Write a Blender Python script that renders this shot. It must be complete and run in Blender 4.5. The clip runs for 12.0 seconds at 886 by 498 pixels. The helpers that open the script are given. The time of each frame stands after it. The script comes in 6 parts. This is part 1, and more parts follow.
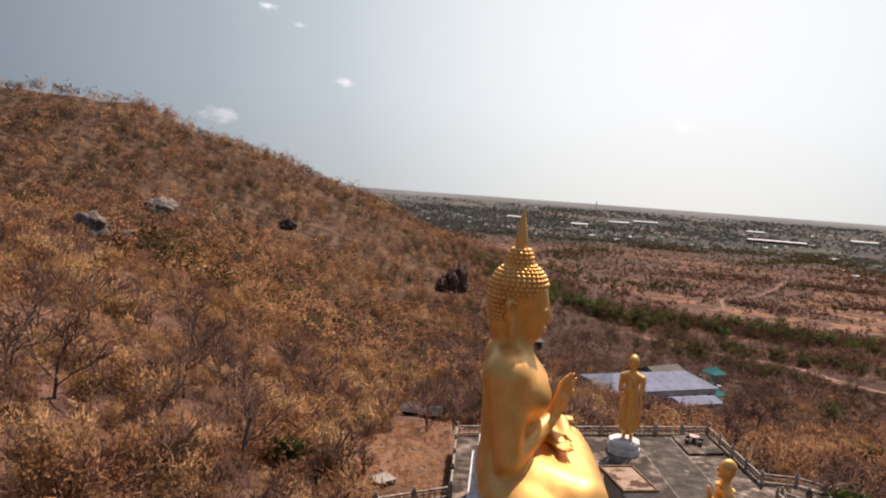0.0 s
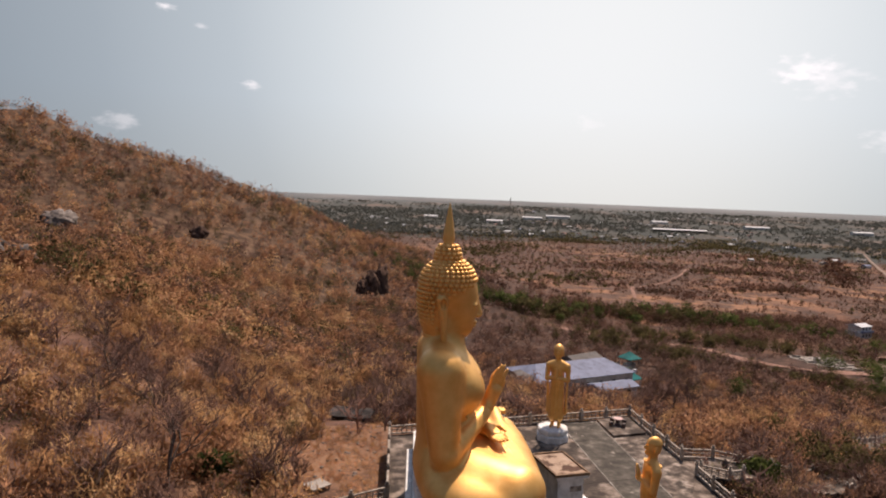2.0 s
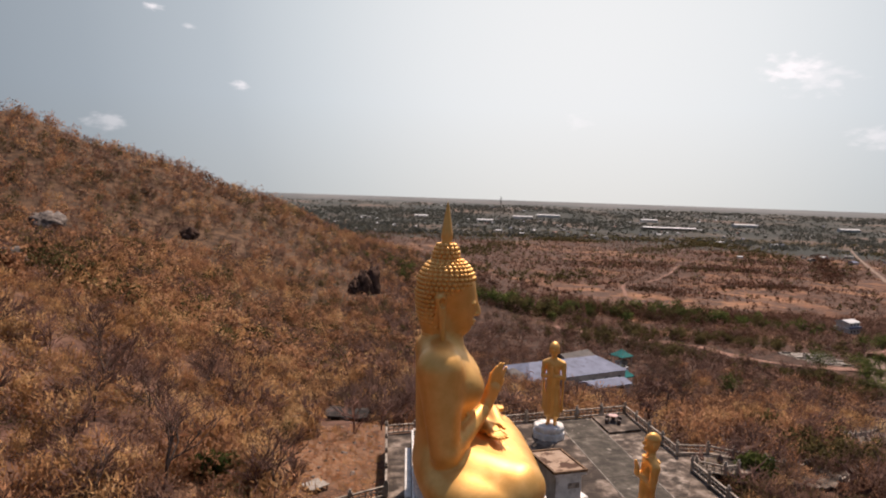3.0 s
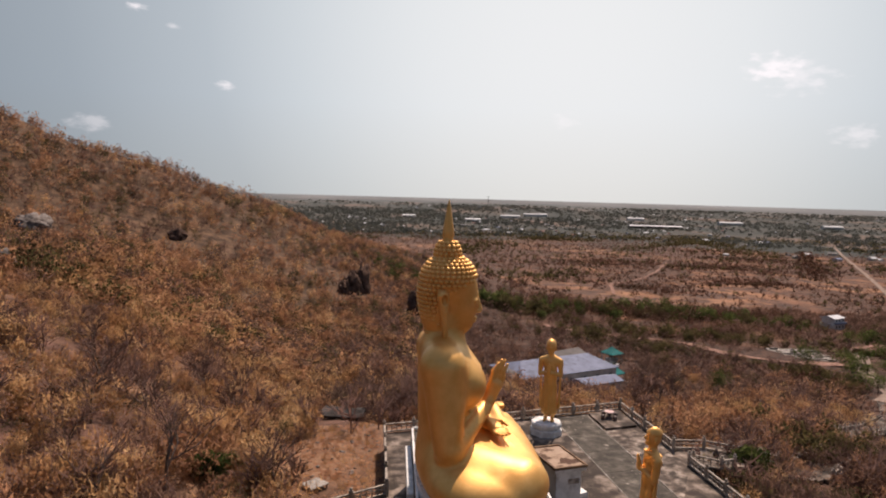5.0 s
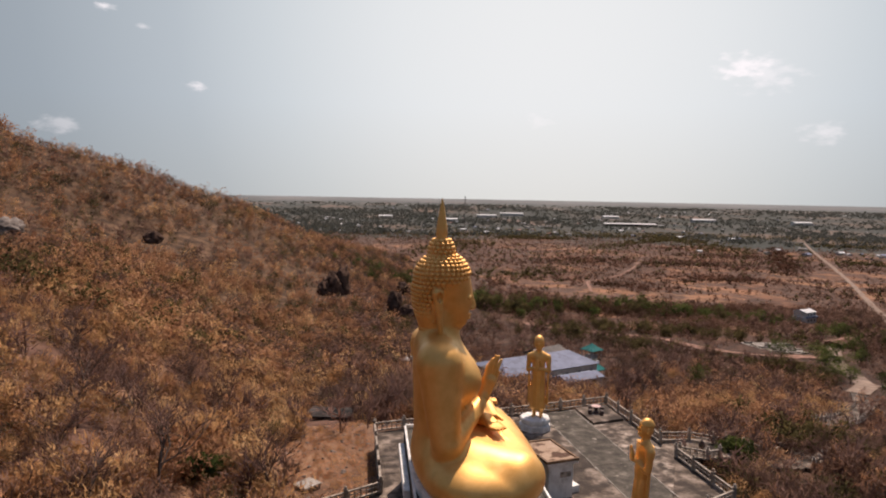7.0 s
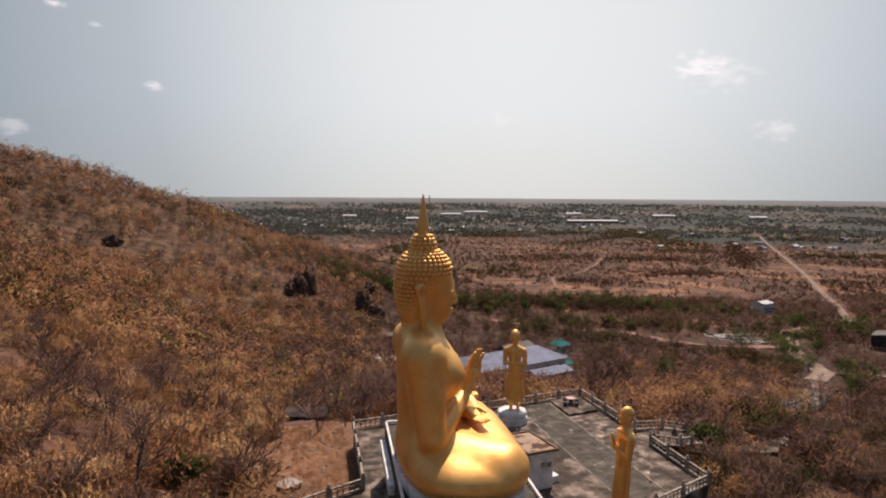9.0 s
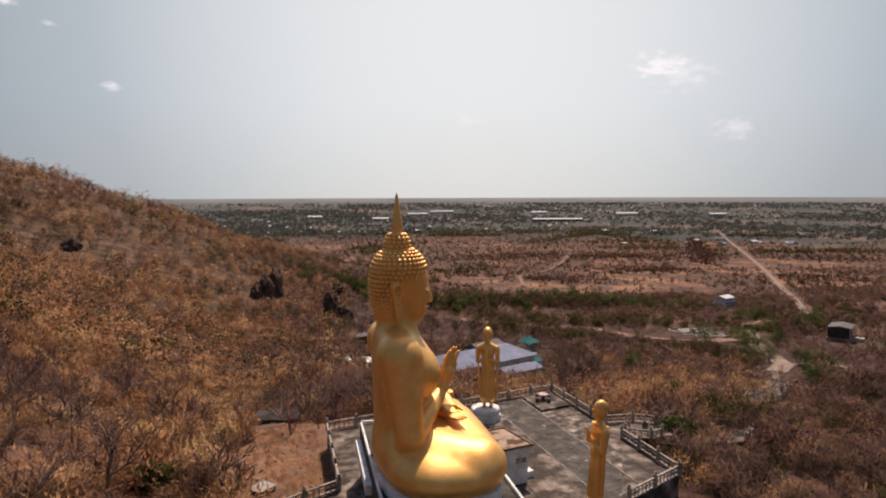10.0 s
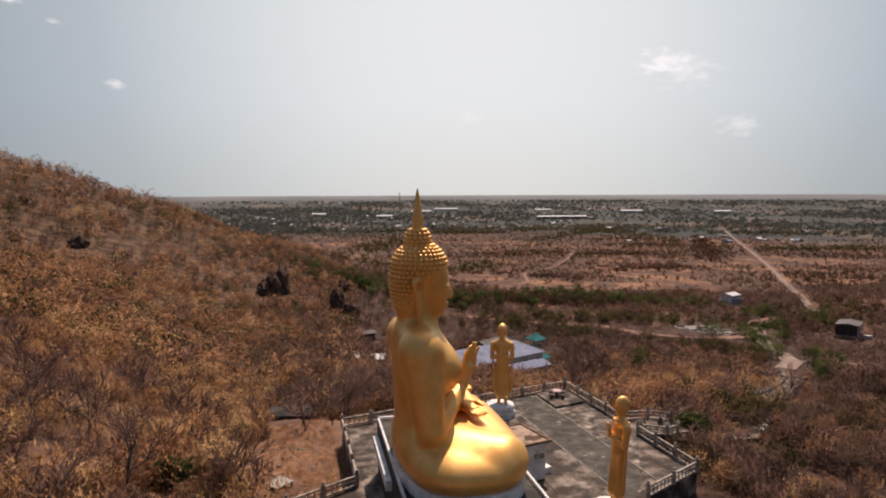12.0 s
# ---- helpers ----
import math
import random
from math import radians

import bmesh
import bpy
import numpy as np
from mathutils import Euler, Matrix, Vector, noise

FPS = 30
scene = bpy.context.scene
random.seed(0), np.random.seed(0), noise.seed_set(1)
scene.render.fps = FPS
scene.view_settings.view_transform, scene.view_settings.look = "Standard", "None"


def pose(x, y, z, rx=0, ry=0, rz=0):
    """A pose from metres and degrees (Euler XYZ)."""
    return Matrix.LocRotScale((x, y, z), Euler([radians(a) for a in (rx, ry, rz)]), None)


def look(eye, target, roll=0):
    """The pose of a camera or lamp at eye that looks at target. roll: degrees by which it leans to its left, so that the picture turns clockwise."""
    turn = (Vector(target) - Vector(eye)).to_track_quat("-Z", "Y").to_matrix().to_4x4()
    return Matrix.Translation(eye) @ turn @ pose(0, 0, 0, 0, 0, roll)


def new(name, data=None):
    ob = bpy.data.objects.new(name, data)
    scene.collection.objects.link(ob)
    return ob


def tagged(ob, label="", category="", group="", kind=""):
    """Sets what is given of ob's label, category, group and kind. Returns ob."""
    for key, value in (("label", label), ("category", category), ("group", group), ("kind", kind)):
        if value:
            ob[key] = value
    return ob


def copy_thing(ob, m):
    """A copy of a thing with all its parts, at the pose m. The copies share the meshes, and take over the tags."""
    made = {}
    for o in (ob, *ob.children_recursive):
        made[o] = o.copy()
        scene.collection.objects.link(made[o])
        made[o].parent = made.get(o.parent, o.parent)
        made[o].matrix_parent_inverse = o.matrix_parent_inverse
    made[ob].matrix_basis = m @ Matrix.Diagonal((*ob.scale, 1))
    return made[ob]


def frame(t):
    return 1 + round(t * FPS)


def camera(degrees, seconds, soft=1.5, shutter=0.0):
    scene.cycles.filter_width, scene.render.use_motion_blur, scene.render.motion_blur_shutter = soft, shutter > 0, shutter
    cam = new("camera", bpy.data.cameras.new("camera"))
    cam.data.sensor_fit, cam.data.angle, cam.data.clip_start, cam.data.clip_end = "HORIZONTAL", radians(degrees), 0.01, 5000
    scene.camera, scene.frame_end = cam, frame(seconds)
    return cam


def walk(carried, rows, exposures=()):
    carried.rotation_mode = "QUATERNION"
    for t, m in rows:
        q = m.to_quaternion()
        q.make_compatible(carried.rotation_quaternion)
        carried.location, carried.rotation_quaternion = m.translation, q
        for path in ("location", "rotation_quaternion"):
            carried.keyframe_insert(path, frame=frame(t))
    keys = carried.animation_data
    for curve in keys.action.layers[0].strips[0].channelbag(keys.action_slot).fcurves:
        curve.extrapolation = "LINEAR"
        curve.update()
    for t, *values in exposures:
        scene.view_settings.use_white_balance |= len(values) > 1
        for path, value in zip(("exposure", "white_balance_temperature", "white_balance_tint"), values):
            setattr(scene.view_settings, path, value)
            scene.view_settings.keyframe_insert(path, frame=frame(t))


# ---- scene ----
cam = camera(67.37, 12.0, soft=2.0)
ROWS = [
    (0.0, -0.0, -0.0, 22.0, 84.942, -4.143, 0.183),
    (0.5, -0.168, 0.082, 21.974, 84.971, -3.838, -0.891),
    (1.0, -0.329, 0.108, 21.951, 85.042, -3.551, -1.881),
    (1.5, -0.461, 0.045, 21.894, 85.217, -2.957, -4.266),
    (2.0, -0.586, -0.039, 21.829, 85.383, -2.214, -7.08),
    (2.5, -0.778, -0.095, 21.801, 85.424, -1.953, -8.336),
    (3.0, -1.047, -0.114, 21.786, 85.375, -1.883, -7.915),
    (5.0, -1.871, -0.118, 21.646, 85.385, -1.565, -9.01),
    (5.5, -2.147, -0.129, 21.625, 85.32, -1.621, -8.85),
    (6.0, -2.433, -0.19, 21.615, 85.3, -1.562, -8.097),
    (6.5, -2.697, -0.287, 21.564, 85.393, -1.503, -8.909),
    (7.0, -2.934, -0.326, 21.521, 85.432, -1.024, -11.057),
    (9.0, -3.992, -0.445, 21.319, 85.38, -0.361, -14.16),
    (9.5, -4.229, -0.453, 21.297, 85.446, 0.003, -15.919),
    (10.0, -4.46, -0.428, 21.242, 85.373, 0.201, -17.083),
    (10.5, -4.671, -0.407, 21.177, 85.414, 0.249, -17.127),
    (11.0, -4.912, -0.319, 21.118, 85.321, 0.213, -17.393),
    (11.5, -5.154, -0.202, 21.106, 85.323, 0.339, -17.689),
    (12.0, -5.428, -0.055, 21.118, 85.159, 0.243, -16.777),
]
walk(cam, [(t, pose(x, y, z, rx, ry, rz)) for t, x, y, z, rx, ry, rz in ROWS], [(0.0, 0.18, 6500, 19), (1.5, 0.1, 6500, 19), (3.0, 0.02, 6500, 19), (6.0, -0.02, 6500, 19), (12.0, -0.08, 6500, 19)])

# ---- sky and sun ----
SUN_AZ, SUN_EL = radians(31), radians(58)          # measured from +y towards +x
world = bpy.data.worlds.new("sky")
scene.world = world
world.use_nodes = True
wt = world.node_tree
wt.nodes.clear()
w_out = wt.nodes.new("ShaderNodeOutputWorld")
w_bg = wt.nodes.new("ShaderNodeBackground")
w_sky = wt.nodes.new("ShaderNodeTexSky")
w_sky.sky_type, w_sky.sun_disc = "NISHITA", False
w_sky.sun_elevation, w_sky.sun_rotation = SUN_EL, SUN_AZ
w_sky.altitude, w_sky.air_density, w_sky.dust_density, w_sky.ozone_density = 100, 1.0, 2.0, 1.0
w_bg.inputs["Strength"].default_value = 0.10

w_geo = wt.nodes.new("ShaderNodeTexCoord")
w_sep = wt.nodes.new("ShaderNodeSeparateXYZ")
wt.links.new(w_geo.outputs["Generated"], w_sep.inputs[0])
# thick haze: a wide pale glow below the sun that falls off to both sides, the clear sky above it
w_dot = wt.nodes.new("ShaderNodeVectorMath")
w_dot.operation = "DOT_PRODUCT"
GLOW_AZ, GLOW_EL = radians(20), radians(13)
w_dot.inputs[1].default_value = (math.sin(GLOW_AZ) * math.cos(GLOW_EL), math.cos(GLOW_AZ) * math.cos(GLOW_EL), math.sin(GLOW_EL))
wt.links.new(w_geo.outputs["Generated"], w_dot.inputs[0])
w_glow = wt.nodes.new("ShaderNodeMapRange")
w_glow.inputs["From Min"].default_value, w_glow.inputs["From Max"].default_value = 0.4, 1.0
wt.links.new(w_dot.outputs["Value"], w_glow.inputs["Value"])
w_ramp = wt.nodes.new("ShaderNodeValToRGB")
GLOW = [(0.0, (0.150, 0.196, 0.235)), (0.33, (0.215, 0.268, 0.303)), (0.62, (0.335, 0.40, 0.43)), (0.78, (0.455, 0.528, 0.55)), (0.87, (0.59, 0.665, 0.67)), (0.96, (0.745, 0.805, 0.785)), (1.0, (0.80, 0.85, 0.82))]
while len(w_ramp.color_ramp.elements) < len(GLOW):
    w_ramp.color_ramp.elements.new(0.5)
for e, (p, c) in zip(w_ramp.color_ramp.elements, GLOW):
    e.position, e.color = p, (*c, 1)
wt.links.new(w_glow.outputs[0], w_ramp.inputs[0])
w_low = wt.nodes.new("ShaderNodeMapRange")
for key, value in (("From Min", -0.01), ("From Max", 0.13), ("To Min", 0.0), ("To Max", 1.0)):
    w_low.inputs[key].default_value = value
wt.links.new(w_sep.outputs["Z"], w_low.inputs["Value"])
w_dust = wt.nodes.new("ShaderNodeMix")
w_dust.data_type = "RGBA"
w_dust.inputs["A"].default_value, w_dust.inputs["B"].default_value = (9.9, 9.5, 9.0, 1), (10.3, 10.3, 10.3, 1)
wt.links.new(w_low.outputs[0], w_dust.inputs["Factor"])
w_tone = wt.nodes.new("ShaderNodeVectorMath")
w_tone.operation = "MULTIPLY"
wt.links.new(w_ramp.outputs[0], w_tone.inputs[0])
wt.links.new(w_dust.outputs["Result"], w_tone.inputs[1])
w_haze = wt.nodes.new("ShaderNodeMapRange")
w_haze.interpolation_type = "SMOOTHSTEP"
for key, value in (("From Min", 0.36), ("From Max", 0.75), ("To Min", 1.0), ("To Max", 0.0)):
    w_haze.inputs[key].default_value = value
wt.links.new(w_sep.outputs["Z"], w_haze.inputs["Value"])
w_mix = wt.nodes.new("ShaderNodeMix")
w_mix.data_type = "RGBA"
wt.links.new(w_tone.outputs[0], w_mix.inputs["B"])
wt.links.new(w_haze.outputs[0], w_mix.inputs["Factor"])
wt.links.new(w_sky.outputs[0], w_mix.inputs["A"])
# a few small fair-weather puffs: direction, half width, strength
PUFFS = [(-15.6, 13.5, 0.75, 0.8), (-12.9, 12.4, 0.6, 0.35), (-9.1, 8.3, 0.8, 0.6), (34.9, 10.3, 2.3, 0.85), (36.8, 9.4, 2.6, 0.4), (40.4, 5.2, 1.9, 0.4),
         (-18.7, 4.7, 1.7, 0.3), (19.0, 6.5, 1.4, 0.25)]
w_noise = wt.nodes.new("ShaderNodeTexNoise")
w_noise.inputs["Scale"].default_value, w_noise.inputs["Detail"].default_value = 45.0, 6.0
w_squash = wt.nodes.new("ShaderNodeMapping")
w_squash.inputs["Scale"].default_value = (1, 1, 2.2)
wt.links.new(w_geo.outputs["Generated"], w_squash.inputs[0])
wt.links.new(w_squash.outputs[0], w_noise.inputs["Vector"])
total = None
for az, el, size, power in PUFFS:
    d = Vector((math.sin(radians(az)) * math.cos(radians(el)), math.cos(radians(az)) * math.cos(radians(el)), math.sin(radians(el))))
    sub = wt.nodes.new("ShaderNodeVectorMath")
    sub.operation = "SUBTRACT"
    sub.inputs[1].default_value = d
    wt.links.new(w_geo.outputs["Generated"], sub.inputs[0])
    sc = wt.nodes.new("ShaderNodeVectorMath")
    sc.operation = "MULTIPLY"
    sc.inputs[1].default_value = (1 / radians(size), 1 / radians(size), 1.9 / radians(size))
    wt.links.new(sub.outputs[0], sc.inputs[0])
    ln = wt.nodes.new("ShaderNodeVectorMath")
    ln.operation = "LENGTH"
    wt.links.new(sc.outputs[0], ln.inputs[0])
    wob = wt.nodes.new("ShaderNodeMath")
    wob.operation = "MULTIPLY_ADD"
    wob.inputs[1].default_value, wob.inputs[2].default_value = 2.6, -1.3
    wt.links.new(w_noise.outputs[0], wob.inputs[0])
    dif = wt.nodes.new("ShaderNodeMath")
    dif.operation = "SUBTRACT"
    wt.links.new(ln.outputs["Value"], dif.inputs[0])
    wt.links.new(wob.outputs[0], dif.inputs[1])
    rng = wt.nodes.new("ShaderNodeMapRange")
    rng.interpolation_type = "SMOOTHSTEP"
    for key, value in (("From Min", 0.0), ("From Max", 1.0), ("To Min", power), ("To Max", 0.0)):
        rng.inputs[key].default_value = value
    wt.links.new(dif.outputs[0], rng.inputs["Value"])
    if total is None:
        total = rng
    else:
        mx = wt.nodes.new("ShaderNodeMath")
        mx.operation = "MAXIMUM"
        wt.links.new(total.outputs[0], mx.inputs[0])
        wt.links.new(rng.outputs[0], mx.inputs[1])
        total = mx
w_cloud = wt.nodes.new("ShaderNodeMix")
w_cloud.data_type = "RGBA"
w_cloud.inputs["B"].default_value = (10.4, 10.2, 10.0, 1)
wt.links.new(total.outputs[0], w_cloud.inputs["Factor"])
wt.links.new(w_mix.outputs["Result"], w_cloud.inputs["A"])
wt.links.new(w_cloud.outputs["Result"], w_bg.inputs["Color"])
wt.links.new(w_bg.outputs[0], w_out.inputs[0])

sun_data = bpy.data.lights.new("sun", "SUN")
sun_data.energy, sun_data.angle, sun_data.color = 5.0, radians(0.6), (1.0, 0.85, 0.69)
sun = new("sun", sun_data)
sun_from = Vector((math.sin(SUN_AZ) * math.cos(SUN_EL), math.cos(SUN_AZ) * math.cos(SUN_EL), math.sin(SUN_EL)))
sun.matrix_world = look(sun_from * 300, (0, 0, 0))
scene.view_settings.exposure = 0.0


# ---- materials ----
def material(name, stops, scale=1.0, detail=6.0, rough=0.9, metal=0.0, bump=0.0, bump_scale=8.0, second=None, island=0.0, stretch=(1, 1, 1), spec=0.3, rough_var=0.0, through_light=0.0, fine=None, crown=False):
    """A surface whose colour wanders between the stops by noise at two scales; second: (colour, scale, low, high) stains; island: spread of value per loose piece; fine: (scale, spread) of a speckle of value; crown: leaves take the roundness of the crown they belong to."""
    m = bpy.data.materials.new(name)
    m.use_nodes = True
    t = m.node_tree
    b = t.nodes["Principled BSDF"]
    b.inputs["Roughness"].default_value, b.inputs["Metallic"].default_value = rough, metal
    b.inputs["Specular IOR Level"].default_value = spec
    tc = t.nodes.new("ShaderNodeNewGeometry")
    mp = t.nodes.new("ShaderNodeMapping")
    mp.inputs["Scale"].default_value = stretch
    t.links.new(tc.outputs["Position"], mp.inputs[0])
    n = t.nodes.new("ShaderNodeTexNoise")
    n.inputs["Scale"].default_value, n.inputs["Detail"].default_value, n.inputs["Roughness"].default_value = scale, detail, 0.65
    t.links.new(mp.outputs[0], n.inputs["Vector"])
    r = t.nodes.new("ShaderNodeValToRGB")
    while len(r.color_ramp.elements) < len(stops):
        r.color_ramp.elements.new(0.5)
    for e, (p, c) in zip(r.color_ramp.elements, stops):
        e.position, e.color = 0.5 + (p - 0.5) * 0.6, (*c, 1)
    t.links.new(n.outputs[0], r.inputs[0])
    colour = r.outputs[0]
    if second:
        n2 = t.nodes.new("ShaderNodeTexNoise")
        n2.inputs["Scale"].default_value, n2.inputs["Detail"].default_value = second[1], 8.0
        t.links.new(mp.outputs[0], n2.inputs["Vector"])
        mr = t.nodes.new("ShaderNodeMapRange")
        mr.inputs["From Min"].default_value, mr.inputs["From Max"].default_value = second[2], second[3]
        t.links.new(n2.outputs[0], mr.inputs["Value"])
        mx = t.nodes.new("ShaderNodeMix")
        mx.data_type = "RGBA"
        mx.inputs["B"].default_value = (*second[0], 1)
        t.links.new(mr.outputs[0], mx.inputs["Factor"])
        t.links.new(colour, mx.inputs["A"])
        colour = mx.outputs["Result"]
    if island:
        hs = t.nodes.new("ShaderNodeHueSaturation")
        rr = t.nodes.new("ShaderNodeMapRange")
        rr.inputs["To Min"].default_value, rr.inputs["To Max"].default_value = 1 - island, 1 + island
        t.links.new(tc.outputs["Random Per Island"], rr.inputs["Value"])
        t.links.new(rr.outputs[0], hs.inputs["Value"])
        t.links.new(colour, hs.inputs["Color"])
        colour = hs.outputs[0]
    if fine:
        nf = t.nodes.new("ShaderNodeTexNoise")
        nf.inputs["Scale"].default_value, nf.inputs["Detail"].default_value, nf.inputs["Roughness"].default_value = fine[0], 3.0, 0.7
        t.links.new(mp.outputs[0], nf.inputs["Vector"])
        rf = t.nodes.new("ShaderNodeMapRange")
        for key, value in (("From Min", 0.3), ("From Max", 0.7), ("To Min", 1 - fine[1]), ("To Max", 1 + fine[1])):
            rf.inputs[key].default_value = value
        t.links.new(nf.outputs[0], rf.inputs["Value"])
        hf = t.nodes.new("ShaderNodeHueSaturation")
        t.links.new(rf.outputs[0], hf.inputs["Value"])
        t.links.new(colour, hf.inputs["Color"])
        colour = hf.outputs[0]
    t.links.new(colour, b.inputs["Base Color"])
    if through_light:
        tr = t.nodes.new("ShaderNodeBsdfTranslucent")
        t.links.new(colour, tr.inputs["Color"])
        ms = t.nodes.new("ShaderNodeMixShader")
        ms.inputs[0].default_value = through_light
        t.links.new(b.outputs[0], ms.inputs[1])
        t.links.new(tr.outputs[0], ms.inputs[2])
        t.links.new(ms.outputs[0], t.nodes["Material Output"].inputs["Surface"])
    if crown:
        at = t.nodes.new("ShaderNodeAttribute")
        at.attribute_name = "outward"
        t.links.new(at.outputs["Vector"], b.inputs["Normal"])
        if through_light:
            t.links.new(at.outputs["Vector"], tr.inputs["Normal"])
    if rough_var:
        rv = t.nodes.new("ShaderNodeMapRange")
        rv.inputs["To Min"].default_value, rv.inputs["To Max"].default_value = rough - rough_var, rough + rough_var
        t.links.new(n.outputs[0], rv.inputs["Value"])
        t.links.new(rv.outputs[0], b.inputs["Roughness"])
    if bump:
        nb = t.nodes.new("ShaderNodeTexNoise")
        nb.inputs["Scale"].default_value, nb.inputs["Detail"].default_value = bump_scale, 5.0
        t.links.new(mp.outputs[0], nb.inputs["Vector"])
        bp = t.nodes.new("ShaderNodeBump")
        bp.inputs["Strength"].default_value, bp.inputs["Distance"].default_value = 0.6, bump
        t.links.new(nb.outputs[0], bp.inputs["Height"])
        t.links.new(bp.outputs[0], b.inputs["Normal"])
    return m


GOLD = material("gold_paint", [(0.3, (0.76, 0.40, 0.100)), (0.7, (0.86, 0.50, 0.155))], 0.8, 5, 0.50, 0.62, 0.008, 3.0, ((0.60, 0.29, 0.06), 0.45, 0.58, 0.80), spec=0.4, rough_var=0.06)
for key, value in (("Coat Weight", 0.2), ("Coat Roughness", 0.45), ("Coat IOR", 1.5)):
    GOLD.node_tree.nodes["Principled BSDF"].inputs[key].default_value = value
CONCRETE = material("weathered_concrete", [(0.34, (0.045, 0.033, 0.025)), (0.46, (0.100, 0.076, 0.058)), (0.55, (0.165, 0.129, 0.101)), (0.78, (0.33, 0.268, 0.218))], 0.6, 14, 0.92, 0, 0.012, 6, ((0.040, 0.030, 0.023), 0.45, 0.48, 0.60))
RAIL = material("old_balustrade_paint", [(0.3, (0.23, 0.19, 0.15)), (0.7, (0.45, 0.39, 0.325))], 1.6, 7, 0.85, 0, 0.01, 10, ((0.085, 0.07, 0.055), 2.5, 0.50, 0.75))
WHITE = material("white_paint", [(0.3, (0.56, 0.55, 0.52)), (0.7, (0.78, 0.77, 0.74))], 1.2, 6, 0.7, 0, 0.004, 10, ((0.32, 0.30, 0.27), 1.8, 0.56, 0.85))
EARTH = material("packed_earth", [(0.3, (0.16, 0.083, 0.057)), (0.7, (0.31, 0.175, 0.128))], 1.2, 9, 0.95, 0, 0.03, 6)
ROCK = material("dark_rock", [(0.3, (0.04, 0.024, 0.018)), (0.7, (0.125, 0.078, 0.058))], 0.6, 9, 0.95, 0, 0.1, 3, spec=0.08)
PALE_ROCK = material("grey_rock", [(0.3, (0.07, 0.055, 0.046)), (0.7, (0.24, 0.205, 0.18))], 0.5, 9, 0.9, 0, 0.1, 3)
BARK = material("grey_bark", [(0.3, (0.07, 0.05, 0.04)), (0.7, (0.19, 0.145, 0.115))], 2.0, 6, 0.95, 0, 0.02, 9)
TWIG = material("dry_twigs", [(0.3, (0.16, 0.094, 0.073)), (0.7, (0.31, 0.190, 0.150))], 0.06, 8, 0.95, island=0.2, through_light=0.35)
LEAFY = dict(rough=0.95, spec=0.05, crown=True)
STRAW = material("dry_straw_foliage", [(0.30, (0.55, 0.29, 0.135)), (0.5, (0.74, 0.445, 0.210)), (0.7, (0.88, 0.60, 0.32))], 0.19, 4, second=((0.42, 0.22, 0.105), 0.022, 0.54, 0.70), island=0.04, through_light=0.5, fine=(1.2, 0.14), **LEAFY)
RUST = material("rust_brown_scrub", [(0.3, (0.37, 0.180, 0.100)), (0.5, (0.54, 0.285, 0.156)), (0.7, (0.70, 0.415, 0.240))], 0.19, 4, second=((0.32, 0.172, 0.092), 0.02, 0.52, 0.68), island=0.04, through_light=0.5, fine=(1.2, 0.14), **LEAFY)
THICKET = material("dark_brown_thicket", [(0.3, (0.095, 0.050, 0.037)), (0.7, (0.21, 0.112, 0.078))], 0.19, 4, second=((0.085, 0.054, 0.034), 0.02, 0.50, 0.60), island=0.04, through_light=0.45, fine=(1.2, 0.16), **LEAFY)
MAUVE = material("leafless_grey_brown_crowns", [(0.3, (0.18, 0.107, 0.083)), (0.7, (0.34, 0.208, 0.160))], 0.12, 4, second=((0.18, 0.118, 0.09), 0.02, 0.50, 0.62), island=0.04, through_light=0.45, fine=(1.2, 0.16), **LEAFY)
OLIVE = material("olive_leaves", [(0.3, (0.070, 0.062, 0.028)), (0.7, (0.165, 0.134, 0.058))], 0.19, 4, island=0.04, through_light=0.45, fine=(1.2, 0.16), **LEAFY)
GREEN = material("green_leaves", [(0.3, (0.055, 0.078, 0.024)), (0.7, (0.14, 0.172, 0.052))], 0.1, 7, island=0.04, through_light=0.4, fine=(1.2, 0.16), **LEAFY)
# distance haze is put into this leaf colour, greyed and low in contrast
HAZED_WOODS = material("hazed_woods", [(0.3, (0.076, 0.082, 0.070)), (0.7, (0.122, 0.122, 0.104))], 0.01, 8, 0.95, island=0.15, through_light=0.4, fine=(0.25, 0.3))


# ---- helpers ----
def part(name, bm, mat, parent=None, label="", smooth=False):
    me = bpy.data.meshes.new(name)
    bm.to_mesh(me)
    bm.free()
    me.materials.append(mat)
    if smooth:
        me.shade_smooth()
    ob = new(name, me)
    ob.parent = parent
    if label:
        ob["label"] = label
    return ob


def raw(name, verts, faces, mat, smooth=False, outward=None):
    """A mesh object from arrays: verts (n, 3), faces (m, 3 or 4); outward: a way per vertex, by which leaves are shaded."""
    me = bpy.data.meshes.new(name)
    verts, faces = np.asarray(verts, np.float32), np.asarray(faces, np.int32)
    k = faces.shape[1]
    me.vertices.add(len(verts))
    me.vertices.foreach_set("co", verts.ravel())
    me.loops.add(faces.size)
    me.loops.foreach_set("vertex_index", faces.ravel())
    me.polygons.add(len(faces))
    me.polygons.foreach_set("loop_start", np.arange(0, faces.size, k, dtype=np.int32))
    me.update(calc_edges=True)
    me.materials.append(mat)
    if outward is not None:
        at = me.attributes.new("outward", "FLOAT_VECTOR", "POINT")
        at.data.foreach_set("vector", np.asarray(outward, np.float32).ravel())
    if smooth:
        me.shade_smooth()
    return new(name, me)


def empty(name, m):
    ob = new(name)
    ob.matrix_world = m
    return ob


